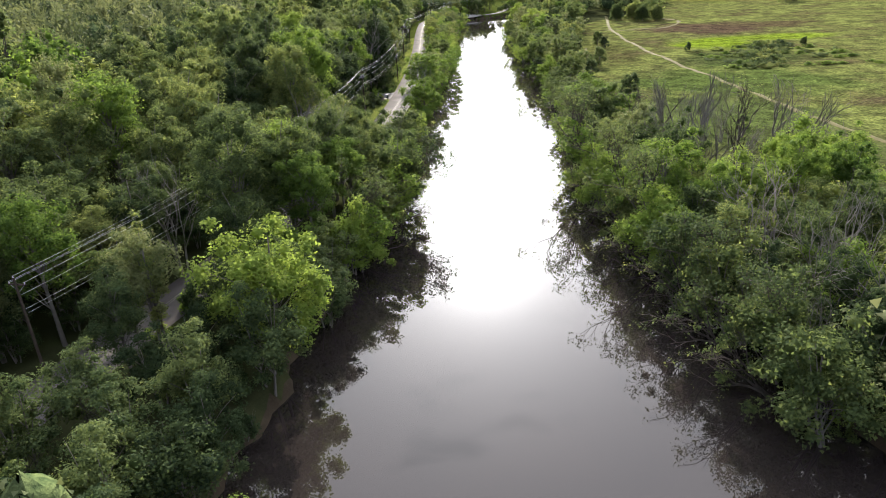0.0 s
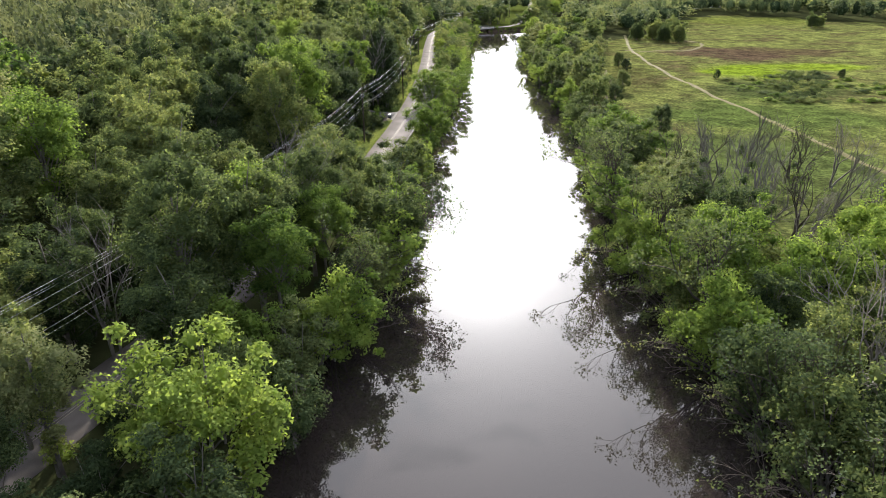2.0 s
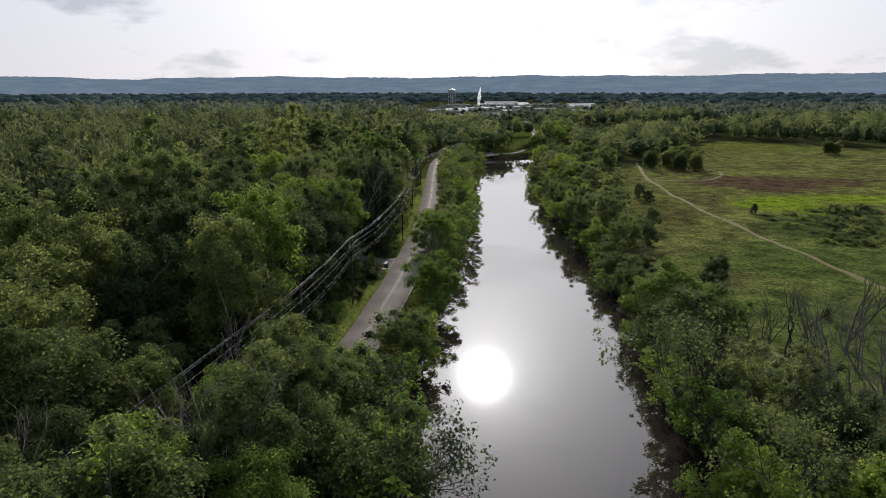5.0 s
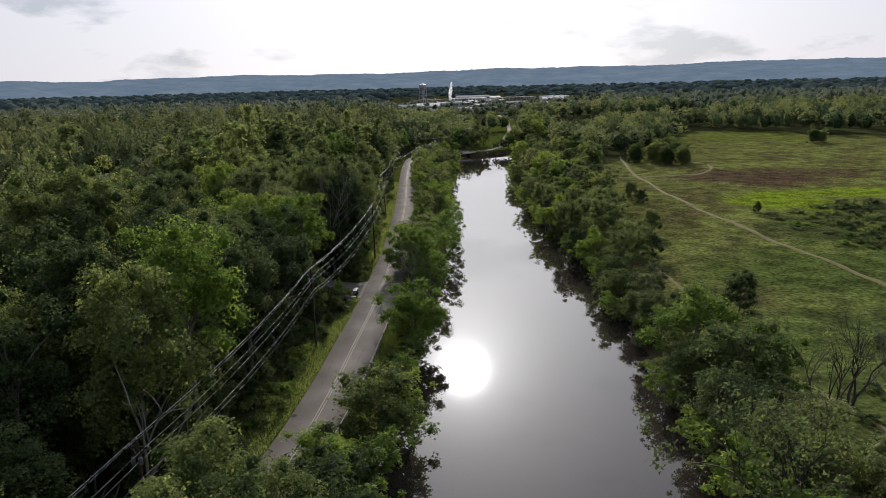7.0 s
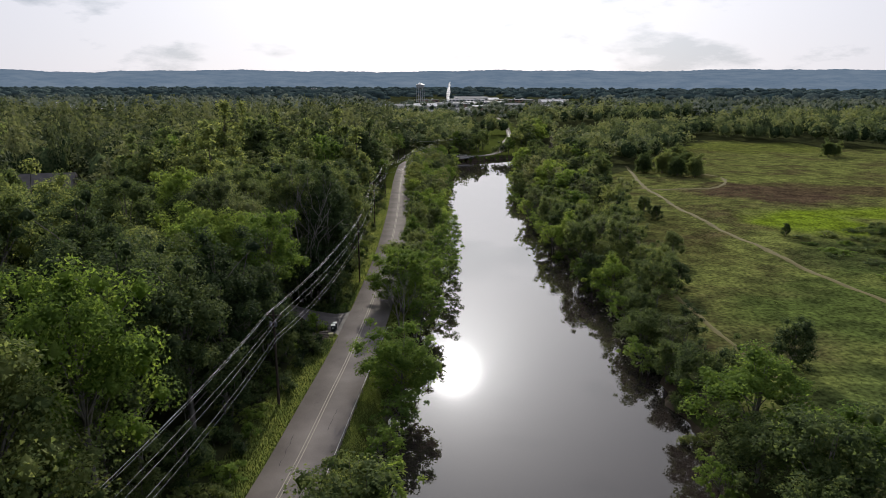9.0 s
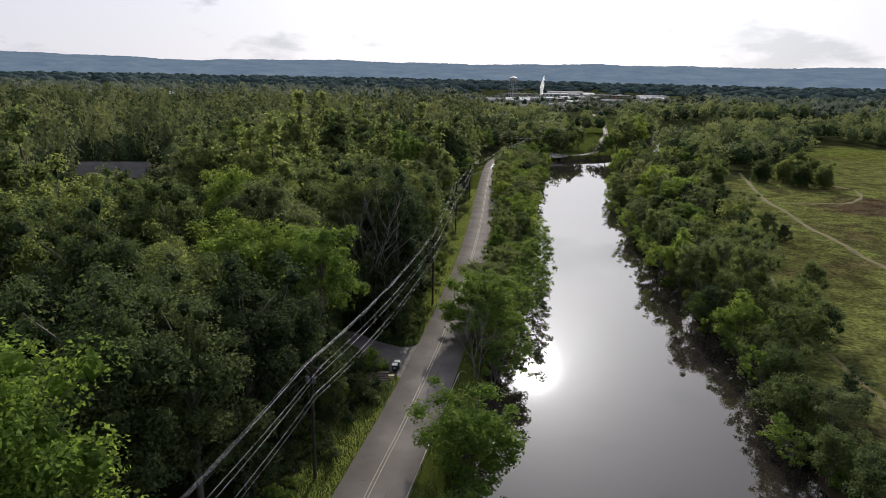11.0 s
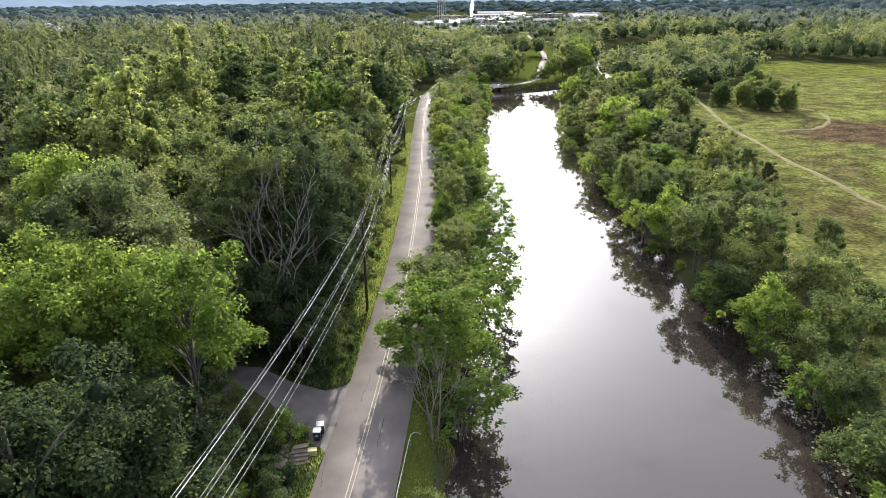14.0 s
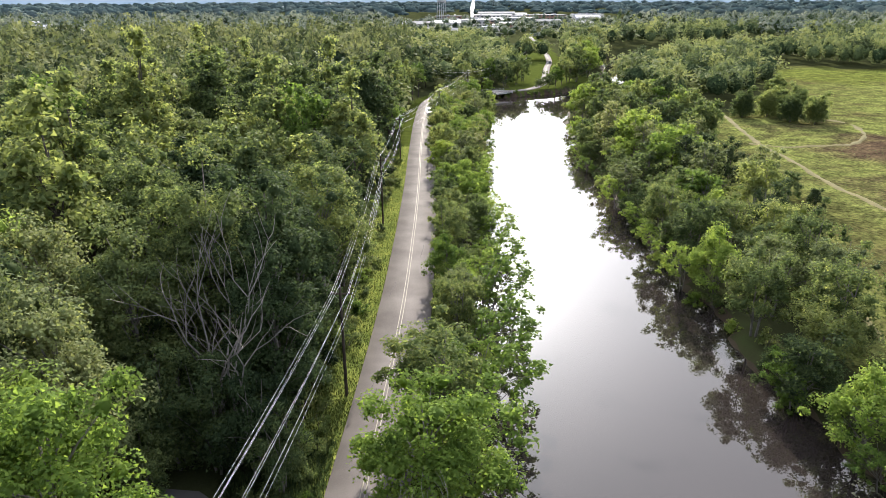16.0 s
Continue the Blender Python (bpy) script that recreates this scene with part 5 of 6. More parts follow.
rs = np.random.default_rng(9)
WOODS = "continuous green broadleaf woodland in the distance"
anywhere = lambda x, y: np.ones(x.shape, bool)
for seed, area, n, h, r, per, leaf, keep in (
        (71, (-200, -10, -20, 330), 800, 20.5, 5.0, 494, 0.72, left_mid),
        (78, (-460, -10, 300, 640), 1500, 20, 5.4, 182, 1.15, lambda x, y: left_mid(x, y) & ((x < -200) | (y > 330)) & ((x < -30) | (y < 600))),
        (79, (-460, -200, 0, 300), 700, 20, 5.4, 182, 1.15, anywhere),
        (72, (-30, 230, 405, 600), 560, 14.5, 5.3, 546, 0.72, lambda x, y: ((x > 12) | (y > 432)) & ~((x > 40) & (x < 68) & (y < 452)) & ~((x > 27) & (x < 60) & (y > 440) & (y < 575)) & ~((x > -4) & (x < 34) & (y < 458))),
        (87, (100, 520, 400, 760), 900, 16.5, 6.0, 312, 1.0, lambda x, y: ((y > 600) | (x > 225)) & (x + y * 0.9 > 560)),
        (88, (-80, -14, -90, 32), 90, 15, 4.6, 416, 0.6, anywhere),
        (73, (28, 110, -30, 42), 90, 13, 4.8, 416, 0.7, anywhere)):
    pts = wood_points(seed, n, *area, keep)
    lane = np.abs((pts[:, 0] + 107) * 164 + (pts[:, 1] - 279) * 102) / 193 < 12  # lower growth before the house in the wood
    lane &= (pts[:, 1] < 286) & (pts[:, 1] > 200) & (pts[:, 0] < -60)
    h = np.where(lane, h * 0.36, h * np.ones(len(pts)))
    leafy_wood("woodland", seed, pts, h * (0.70 + 0.55 * rs.random(len(pts)) ** 1.3), r, per, leaf, WOODS, LEAF_DEEP if area[1] < 0 or area[2] < 0 else LEAF_WOOD)
    # filler bodies added within the crowns, dark like their shaded insides
    far_wood("woodland_core", seed + 10, pts, h * 0.76 * np.ones(len(pts)), r * 0.66, 4, 1, 0.5, SHADED_CORE, "dark filler bodies inside the crowns, coloured as interior shade", -0.9)
for seed, area, n, h, r, per, leaf, keep, mat in (
        (74, (-800, 800, 400, 1150), 4600, 17.5, 6.6, 104, 1.7, lambda x, y: ~((x > -70) & (x < 230) & (y > 790)) & ~((x > -460) & (x < 230) & (y < 600)) & ~((x > 100) & (x < 520) & (y < 760) & (x + y * 0.9 > 560)) & ~((x > -90) & (x < 240) & (y > 590)), LEAF_HAZED),
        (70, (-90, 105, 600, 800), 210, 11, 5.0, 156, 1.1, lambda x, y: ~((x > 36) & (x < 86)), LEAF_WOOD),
        (76, (-80, 240, 800, 1180), 330, 10, 5.4, 104, 1.5, anywhere, LEAF_HAZED),
        (77, (-800, -460, 0, 400), 500, 18, 6.4, 104, 1.7, anywhere, LEAF_HAZED)):
    pts = wood_points(seed, n, *area, keep)
    h = h * (0.62 + 0.66 * rs.random(len(pts)) ** 1.4)
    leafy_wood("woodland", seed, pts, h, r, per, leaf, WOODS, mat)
    far_wood("woodland_core", seed + 10, pts, h * 0.8, r * 0.66, 3, 1, 0.5, SHADED_CORE, "dark filler bodies inside the crowns, coloured as interior shade", -0.9)
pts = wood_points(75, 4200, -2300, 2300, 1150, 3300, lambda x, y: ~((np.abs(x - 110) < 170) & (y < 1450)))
far_wood("woodland", 75, pts, 17 * (0.62 + 0.72 * rs.random(len(pts)) ** 1.3), 15, 4, 9, 3.4, CROWN_HAZED, WOODS, -0.4)


# ---- grass and weeds ----
def build_grass(name, seed, xs, ys, height, width, mat, label):
    """Blades and weeds as one mesh."""
    rng = np.random.default_rng(seed)
    n = len(xs)
    z = ground_z(xs, ys)
    p = np.stack([xs, ys, z - 0.03], 1)
    a = rng.uniform(0, 6.283, n)
    u = np.stack([np.cos(a), np.sin(a), np.zeros(n)], 1) * (width * rng.uniform(0.6, 1.4, n))[:, None]
    tip = np.stack([rng.normal(size=n) * 0.3, rng.normal(size=n) * 0.3, rng.uniform(0.5, 1.3, n)], 1) * height
    v = np.stack([p - u, p + u, p + tip], 1).reshape(-1, 3)
    return tagged(new(name, mesh_of(name, v, np.arange(3 * n).reshape(-1, 3), mat)), label, "grass", kind="stuff")


def verge_spots(seed, n, y0, y1, a, b):
    rng = np.random.default_rng(seed)
    y = rng.uniform(y0, y1, n)
    rx = np.interp(y, [q[1] for q in ROAD[:17]], [q[0] for q in ROAD[:17]])
    off = a + (b - a) * rng.uniform(0, 1, n)
    x = rx + off
    ok = ~inside(DRIVE_EDGE, x, y)
    return x[ok], y[ok]


build_grass("verge_grass", 81, *verge_spots(81, 60000, 118, 330, -3.0, -7.5), 0.34, 0.05, LEAF, "long bright grass on the roadside verge")
build_grass("verge_grass", 82, *verge_spots(82, 36000, 118, 330, 3.75, 8.0), 0.32, 0.05, LEAF, "rough green grass between road and river trees")
rw = np.random.default_rng(85)
wx, wy = rw.uniform(-24, -15.6, 13000), np.concatenate([rw.uniform(195, 206, 8000), rw.uniform(178, 188, 5000)])
keep = ~inside(DRIVE_EDGE, wx, wy) & (wx < np.interp(wy, [q[1] for q in ROAD[:17]], [q[0] for q in ROAD[:17]]) - 3.2) & ~((wy < 187) & (wy > 183.2) & (wx > -20.3))
build_grass("tall_weeds", 86, wx[keep], wy[keep], 0.55, 0.06, LEAF_DARK, "tall rank weeds and grass beside the driveway")
rg = np.random.default_rng(83)
mx, my = rg.uniform(36, 120, 30000), rg.uniform(88, 330, 30000)
keep = inside(MEADOW_EDGE, mx, my)
build_grass("meadow_grass", 84, mx[keep], my[keep], 0.2, 0.06, LEAF_DARK, "low tufted wild grass in the meadow")


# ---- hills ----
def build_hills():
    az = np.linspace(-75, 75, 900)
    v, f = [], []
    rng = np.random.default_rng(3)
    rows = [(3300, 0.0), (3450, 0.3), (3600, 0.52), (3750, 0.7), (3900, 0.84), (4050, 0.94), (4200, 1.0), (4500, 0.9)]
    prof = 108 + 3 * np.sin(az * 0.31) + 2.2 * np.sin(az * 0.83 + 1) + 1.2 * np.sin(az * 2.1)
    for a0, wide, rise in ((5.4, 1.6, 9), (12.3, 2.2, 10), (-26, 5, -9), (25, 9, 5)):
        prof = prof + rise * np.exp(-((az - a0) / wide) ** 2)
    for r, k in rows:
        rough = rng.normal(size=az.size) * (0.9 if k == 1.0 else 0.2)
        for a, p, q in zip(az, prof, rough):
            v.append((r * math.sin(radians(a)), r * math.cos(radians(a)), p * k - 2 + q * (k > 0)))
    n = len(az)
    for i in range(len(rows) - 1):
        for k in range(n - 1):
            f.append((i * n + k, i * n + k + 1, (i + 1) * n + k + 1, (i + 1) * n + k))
    return tagged(new("backdrop", mesh_of("backdrop", v, f, HILLS, True)), "long low wooded ridge, backdrop glowing in painted haze blue", "hills", kind="structure")


build_hills()


# ---- paths, driveway ----
def trail(name, points, width, mat, label, lift=0.03):
    line = spline(points, 2.5)
    d = np.gradient(line, axis=0)
    d /= np.linalg.norm(d, axis=1)[:, None]
    n = np.stack([d[:, 1], -d[:, 0]], 1)
    rng = np.random.default_rng(len(points))
    cols = []
    for o in (-0.5, -0.17, 0.17, 0.5):
        q = line + n * (o * width + (rng.normal(size=len(line)) * 0.12 * width if abs(o) == 0.5 else 0))[:, None] if abs(o) == 0.5 else line + n * o * width
        cols.append(np.c_[q, ground_z(q[:, 0], q[:, 1]) + (lift if abs(o) < 0.5 else -0.12)])
    k = len(line)
    i = np.arange(k - 1)
    f = np.concatenate([np.stack([c * k + i, (c + 1) * k + i, (c + 1) * k + i + 1, c * k + i + 1], 1) for c in range(3)])
    return tagged(new(name, mesh_of(name, np.concatenate(cols), f, mat, True)), label, "path", kind="structure")


trail("path_1", [(84, 120), (80, 160), (79.5, 182), (77.5, 207), (76, 235), (75.2, 265), (75.4, 285), (76.6, 309), (80, 345), (86.5, 378), (91, 402)], 2.1, DIRT, "pale dirt track across the meadow", 0.12)
trail("path_2", [(46, 130), (43, 150), (42.6, 165), (42.4, 184), (42.2, 206), (44.5, 224), (48, 245), (55, 275)], 1.2, DIRT, "narrow dirt track behind the bank trees", 0.12)
trail("path_3", [(114, 375), (118.5, 364), (116, 352), (110, 342), (103, 335), (92, 331), (84, 331), (76, 336)], 2.0, DIRT, "dirt track bending round a tree clump", 0.12)


def build_driveway():
    bm = bmesh.new()
    top = [bm.verts.new((x, y, 0.046)) for x, y in DRIVE_EDGE]
    low = [bm.verts.new((x, y, -0.4)) for x, y in DRIVE_EDGE]
    bm.faces.new(top)
    for k in range(len(DRIVE_EDGE)):
        j = (k + 1) % len(DRIVE_EDGE)
        bm.faces.new((top[k], low[k], low[j], top[j]))
    bmesh.ops.recalc_face_normals(bm, faces=bm.faces)
    me = bpy.data.meshes.new("driveway")
    bm.to_mesh(me)
    me.materials.append(DRIVE)
    return tagged(new("pavement", me), "asphalt driveway mouth joining the road, toned down for tree shade", "driveway", kind="structure")


build_driveway()

# ---- utility poles and wires ----
CAN_GREY = surface("can_steel", [(0.3, (0.09, 0.095, 0.10)), (0.7, (0.17, 0.175, 0.18))], 2.0, 15.0, 0.45, 0.2, 0.1)
PORCELAIN = surface("insulator", [(0.3, (0.30, 0.28, 0.26)), (0.7, (0.5, 0.48, 0.46))], 6.0, 40.0, 0.3, bump=0.05)
POLES = [(-39.0, 53.0, 11.6), (-26.2, 118.0, 10.9), (-20.5, 163.2, 11.6), (-15.7, 213.2, 11.4), (-16.6, 265.8, 11.8), (-16.4, 311.5, 10.8), (-7.6, 366.0, 10.0), (3.0, 424.0, 9.5), (22.0, 470.0, 9.5), (37.0, 520.0, 10.0), (-14.0, 450.0, 9.0)]
SPANS = [(k, k + 1) for k in range(len(POLES) - 2)] + [(7, 10)]


def arm_frame(k):
    """Direction across the line at pole k."""
    a, b = (POLES[7], POLES[10]) if k == 10 else (POLES[max(0, k - 1)], POLES[min(9, k + 1)])
    d = Vector((b[0] - a[0], b[1] - a[1], 0)).normalized()
    return Vector((d.y, -d.x, 0))


def build_pole(k):
    x, y, h = POLES[k]
    z = min(0.0, float(ground_z(x, y)[0]))
    ob = thing("utility_pole", "dark wooden utility pole carrying power lines beside the road" if k not in (1, 2) else "dark wooden utility pole with crossarm and transformer cans", "utility pole", "utility poles", pose(x, y, z))
    h -= z
    across = arm_frame(k)
    part("pole", rod(bmesh.new(), (0, 0, -0.6), (0, 0, h + 0.2), 0.17, 0.11, 10), POLE_WOOD, ob)
    a = math.degrees(math.atan2(across.y, across.x))
    m = pose(0, 0, 0, 0, 0, a)
    part("crossarm", box(bmesh.new(), -0.92, 0.92, -0.06, 0.06, h - 0.62, h - 0.48, 0.015, m @ pose(0, 0.17, 0)), POLE_WOOD, ob)
    for s in (-1, 1):
        part("brace", rod(bmesh.new(), m @ Vector((s * 0.7, 0.17, h - 0.6)), m @ Vector((0, 0.13, h - 1.3)), 0.018, 0.018, 5), STEEL_GREY, ob)
    for o, zz in ((-0.8, h - 0.48), (0.8, h - 0.48), (0.0, h + 0.2)):
        bm = bmesh.new()
        p = m @ Vector((o, 0.17 if o else 0.0, zz))
        rod(bm, p, p + Vector((0, 0, 0.12)), 0.06, 0.045, 8)
        rod(bm, p + Vector((0, 0, 0.12)), p + Vector((0, 0, 0.2)), 0.04, 0.03, 8)
        part("insulator", bm, PORCELAIN, ob)
    if k in (1, 2):
        for o in (-0.3, 0.3):
            bm = bmesh.new()
            p = m @ Vector((o, -0.27, h - 1.75))
            rod(bm, p, p + Vector((0, 0, 0.55)), 0.16, 0.16, 14)
            rod(bm, p + Vector((0, 0, 0.55)), p + Vector((0, 0, 0.62)), 0.15, 0.08, 14)
            rod(bm, p + Vector((0.06, 0, 0.62)), p + Vector((0.06, 0, 0.8)), 0.025, 0.025, 6)
            part("transformer", bm, CAN_GREY, ob, "grey steel transformer can")
    return ob


for k in range(len(POLES)):
    build_pole(k)


def wire_mesh(name, ends, sag, radius):
    tubes = Tubes()
    a, b = Vector(ends[0]), Vector(ends[1])
    n = 14
    pts = [a.lerp(b, i / n) - Vector((0, 0, sag * 4 * (i / n) * (1 - i / n))) for i in range(n + 1)]
    tubes.add(pts, [radius] * (n + 1), 4)
    return tubes.mesh(name, WIRE)


for k, j in SPANS:
    span = thing("power_line", "light grey power and telephone cables sagging between poles", "cable", "overhead lines", pose(*POLES[k][:2], 0))
    (x0, y0, h0), (x1, y1, h1) = POLES[k], POLES[j]
    u0, u1 = arm_frame(k), arm_frame(j)
    org = Vector((x0, y0, 0))
    for o, drop, sag, r in ((-0.8, 0.28, 0.9, 0.0095), (-0.6, 0.3, 1.0, 0.0095), (0.0, -0.38, 0.8, 0.0095), (0.8, 0.28, 0.9, 0.0095), (0.2, 1.5, 1.1, 0.0095), (0.25, 2.9, 1.3, 0.011), (0.35, 3.3, 1.4, 0.008)):
        a = Vector((x0, y0, h0 - drop)) + u0 * o
        b = Vector((x1, y1, h1 - drop)) + u1 * o
        part("cable", wire_mesh("cable", (a - org, b - org), sag, r), None, span)


# ---- things by the driveway ----
BIN_GREEN = surface("dark_plastic", [(0.3, (0.012, 0.018, 0.018)), (0.7, (0.03, 0.04, 0.04))], 3.0, 30.0, 0.45, bump=0.05, specular=0.4)
LID_GREY = surface("pale_plastic", [(0.3, (0.28, 0.31, 0.31)), (0.7, (0.46, 0.50, 0.49))], 3.0, 30.0, 0.4, bump=0.05, specular=0.4)
RUBBER = surface("rubber", [(0.3, (0.012, 0.012, 0.012)), (0.7, (0.03, 0.03, 0.03))], 4.0, 40.0, 0.8, bump=0.1)
BOX_YELLOW = surface("faded_yellow_plastic", [(0.3, (0.36, 0.33, 0.16)), (0.7, (0.50, 0.47, 0.26))], 3.0, 20.0, 0.6, bump=0.1)
RAIL_STEEL = surface("pale_galvanised_steel", [(0.3, (0.33, 0.33, 0.32)), (0.7, (0.50, 0.50, 0.48))], 1.5, 15.0, 0.55, 0.2, 0.05)
GREY_STONE = surface("grey_stone", [(0.3, (0.085, 0.070, 0.056)), (0.7, (0.185, 0.158, 0.130))], 2.0, 20.0, 0.9, bump=0.4)


def build_bin(x, y, turn):
    ob = thing("wheeled_bin", "dark green wheeled rubbish bin with pale lid by the driveway", "rubbish bin", m=pose(x, y, 0.05, 0, 0, turn))
    bm = bmesh.new()
    lo = [bm.verts.new(p) for p in ((-0.24, -0.26, 0.06), (0.24, -0.26, 0.06), (0.24, 0.24, 0.06), (-0.24, 0.24, 0.06))]
    hi = [bm.verts.new(p) for p in ((-0.31, -0.36, 1.0), (0.31, -0.36, 1.0), (0.31, 0.36, 1.0), (-0.31, 0.36, 1.0))]
    bm.faces.new(lo[::-1])
    bm.faces.new(hi)
    for k in range(4):
        bm.faces.new((lo[k], lo[(k + 1) % 4], hi[(k + 1) % 4], hi[k]))
    bmesh.ops.bevel(bm, geom=list(bm.edges), offset=0.03, segments=2, affect="EDGES")
    part("body", bm, BIN_GREEN, ob)
    lid = part("lid", box(bmesh.new(), -0.34, 0.34, -0.4, 0.38, 1.0, 1.08, 0.03), LID_GREY, ob, "pale grey hinged lid")
    part("handle", rod(bmesh.new(), (-0.22, 0.44, 1.0), (0.22, 0.44, 1.0), 0.018, 0.018, 8), BIN_GREEN, ob)
    part("label_panel", box(bmesh.new(), -0.14, 0.14, -0.335, -0.325, 0.55, 0.8), LID_GREY, ob, "pale panel on the front")
    for s in (-1, 1):
        part("wheel", rod(bmesh.new(), (s * 0.25, 0.25, 0.1), (s * 0.31, 0.25, 0.1), 0.12, 0.12, 14), RUBBER, ob)
    return ob


build_bin(-17.15, 188.0, 12)
build_bin(-17.28, 187.05, 4)


def build_steps(x, y, turn):
    """Rough stone slabs stepping up the bank."""
    rng = random.Random(4)
    ob = thing("stone_steps", "short flight of rough grey stone slab steps up the bank", "steps", m=pose(x, y, 0.0, 0, 0, turn))
    for k in range(5):
        w, q = rng.uniform(0.55, 0.68), rng.uniform(-0.08, 0.08)
        bm = box(bmesh.new(), -w + q, w + q, k * 0.36, 2.0, 0.14 * k - (0.3 if k == 0 else 0), 0.14 * (k + 1) - 0.012, 0.03)
        for v in bm.verts:
            v.co += Vector((rng.uniform(-0.03, 0.03), rng.uniform(-0.04, 0.04), rng.uniform(-0.008, 0.008)))
        part("step", bm, GREY_STONE, ob)


def build_storage_box(x, y, turn):
    ob = thing("storage_box", "small faded yellow box with lid beside the bins", "box", m=pose(x, y, 0.0, 0, 0, turn))
    part("body", box(bmesh.new(), -0.36, 0.36, -0.26, 0.26, -0.1, 0.42, 0.03), BOX_YELLOW, ob)
    part("lid", box(bmesh.new(), -0.39, 0.39, -0.29, 0.29, 0.42, 0.49, 0.025), BOX_YELLOW, ob)


build_steps(-18.05, 183.7, 14)
build_storage_box(-17.4, 185.2, 8)
rs = random.Random(21)
rocks = [(-17.6, 184.0, 0.24), (-16.95, 183.4, 0.2), (-17.2, 182.6, 0.18), (-16.9, 181.9, 0.15)] + [(rs.uniform(-20.3, -18.9), rs.uniform(183.2, 186.2), rs.uniform(0.16, 0.34)) for k in range(26)]
for k, (x, y, s) in enumerate(rocks):
    bm = bmesh.new()
    bmesh.ops.create_icosphere(bm, subdivisions=2, radius=s)
    for v in bm.verts:
        v.co *= 1 + 0.22 * noise.noise(v.co * 2.2 / s * 0.5 + Vector((k, 0, 0)))
        v.co.z *= 0.6
    me = bpy.data.meshes.new("stone")
    bm.to_mesh(me)
    me.materials.append(GREY_STONE)
    st = new("stone", me)
    st.matrix_basis = pose(x, y, s * 0.3, 0, 0, rs.uniform(0, 360))
    tagged(st, "rough grey field stone heaped by the steps", "stone", "stones by the driveway")


def build_manhole(x, y):
    ob = thing("manhole_cover", "round dark iron manhole cover set in the asphalt", "manhole cover", m=pose(x, y, 0.05))
    part("ring", rod(bmesh.new(), (0, 0, -0.1), (0, 0, 0.012), 0.40, 0.40, 24), TAR, ob)
    part("lid", rod(bmesh.new(), (0, 0, 0.0), (0, 0, 0.02), 0.32, 0.32, 24), RUBBER, ob, "worn dark iron lid")


build_manhole(-19.75, 142.2)


def build_guard_rail():
    """Low steel rail along the road's river side, its end bent down and outwards."""
    ob = thing("guard_rail", "low weathered pale steel guard rail along the road edge", "guard rail", m=pose(0, 0, 0))
    line = [(road_x(y) + float(np.interp(y, [120, 157, 168, 180, 186], [3.75, 3.75, 3.8, 3.95, 4.15])), y) for y in np.arange(118, 186.6, 2.0)]
    bm = bmesh.new()
    pts = [(x, y, 0.66) for x, y in line] + [(-9.05, 186.9, 0.64), (-8.75, 187.3, 0.6), (-8.4, 187.4, 0.52), (-8.2, 187.2, 0.4)]
    for a, b in zip(pts, pts[1:]):
        rod(bm, a, b, 0.035, 0.035, 6)
    part("rail", bm, RAIL_STEEL, ob)
    for x, y in line[::2]:
        part("post", box(bmesh.new(), x + 0.05, x + 0.15, y - 0.05, y + 0.05, -0.5, 0.72, 0.01), DEAD_WOOD, ob, "weathered wooden post")


build_guard_rail()


# ---- bridge over the river ----
def build_bridge():
    ob = thing("road_bridge", "low concrete road bridge with pale parapets over a creek", "bridge", m=pose(14.6, 436.2, 0, 0, 0, 27))
    part("deck", box(bmesh.new(), -6.6, 6.6, -3.4, 3.4, -0.5, -0.04, 0.03), CONCRETE, ob)
    for s in (-1, 1):
        part("parapet", box(bmesh.new(), -6.6, 6.6, s * 3.25 - 0.13, s * 3.25 + 0.13, -0.03, 0.24, 0.03), CONCRETE, ob)
        part("abutment", box(bmesh.new(), s * 6.2 - 0.7, s * 6.2 + 0.7, -3.3, 3.3, -4.0, -0.51, 0.03), CONCRETE, ob)
        for k in range(7):
            part("rail_post", box(bmesh.new(), -6.2 + k * 2.06, -6.12 + k * 2.06, s * 3.25 - 0.04, s * 3.25 + 0.04, 0.24, 0.86), STEEL_GREY, ob)
        for z in (0.52, 0.84):
            part("rail", box(bmesh.new(), -6.5, 6.5, s * 3.25 - 0.03, s * 3.25 + 0.03, z, z + 0.06, 0.01), STEEL_GREY, ob)


build_bridge()

# ---- the town beyond ----
ROOF_WHITE = surface("pale_roof", [(0.35, (0.42, 0.43, 0.45)), (0.65, (0.74, 0.74, 0.74))], 0.2, 2.0, 0.9, bump=0.05, specular=0.02)
ROOF_GREY = surface("grey_roof", [(0.3, (0.16, 0.17, 0.18)), (0.7, (0.28, 0.29, 0.30))], 0.3, 4.0, 0.9, bump=0.1, specular=0.02)
ROOF_DARK = surface("dark_shingle_roof", [(0.3, (0.085, 0.080, 0.080)), (0.7, (0.15, 0.142, 0.14))], 0.5, 6.0, 0.95, bump=0.1, specular=0.0)
WALL_PALE = surface("pale_wall", [(0.3, (0.48, 0.47, 0.44)), (0.7, (0.66, 0.65, 0.62))], 0.2, 3.0, 0.8, bump=0.05)
WALL_BRICK = surface("brick_wall", [(0.3, (0.20, 0.12, 0.09)), (0.7, (0.34, 0.22, 0.17))], 0.3, 5.0, 0.9, bump=0.1)
GLASS_DARK = surface("dark_glass", [(0.3, (0.02, 0.025, 0.03)), (0.7, (0.05, 0.06, 0.07))], 1.0, 5.0, 0.15, bump=0.0, specular=0.5)


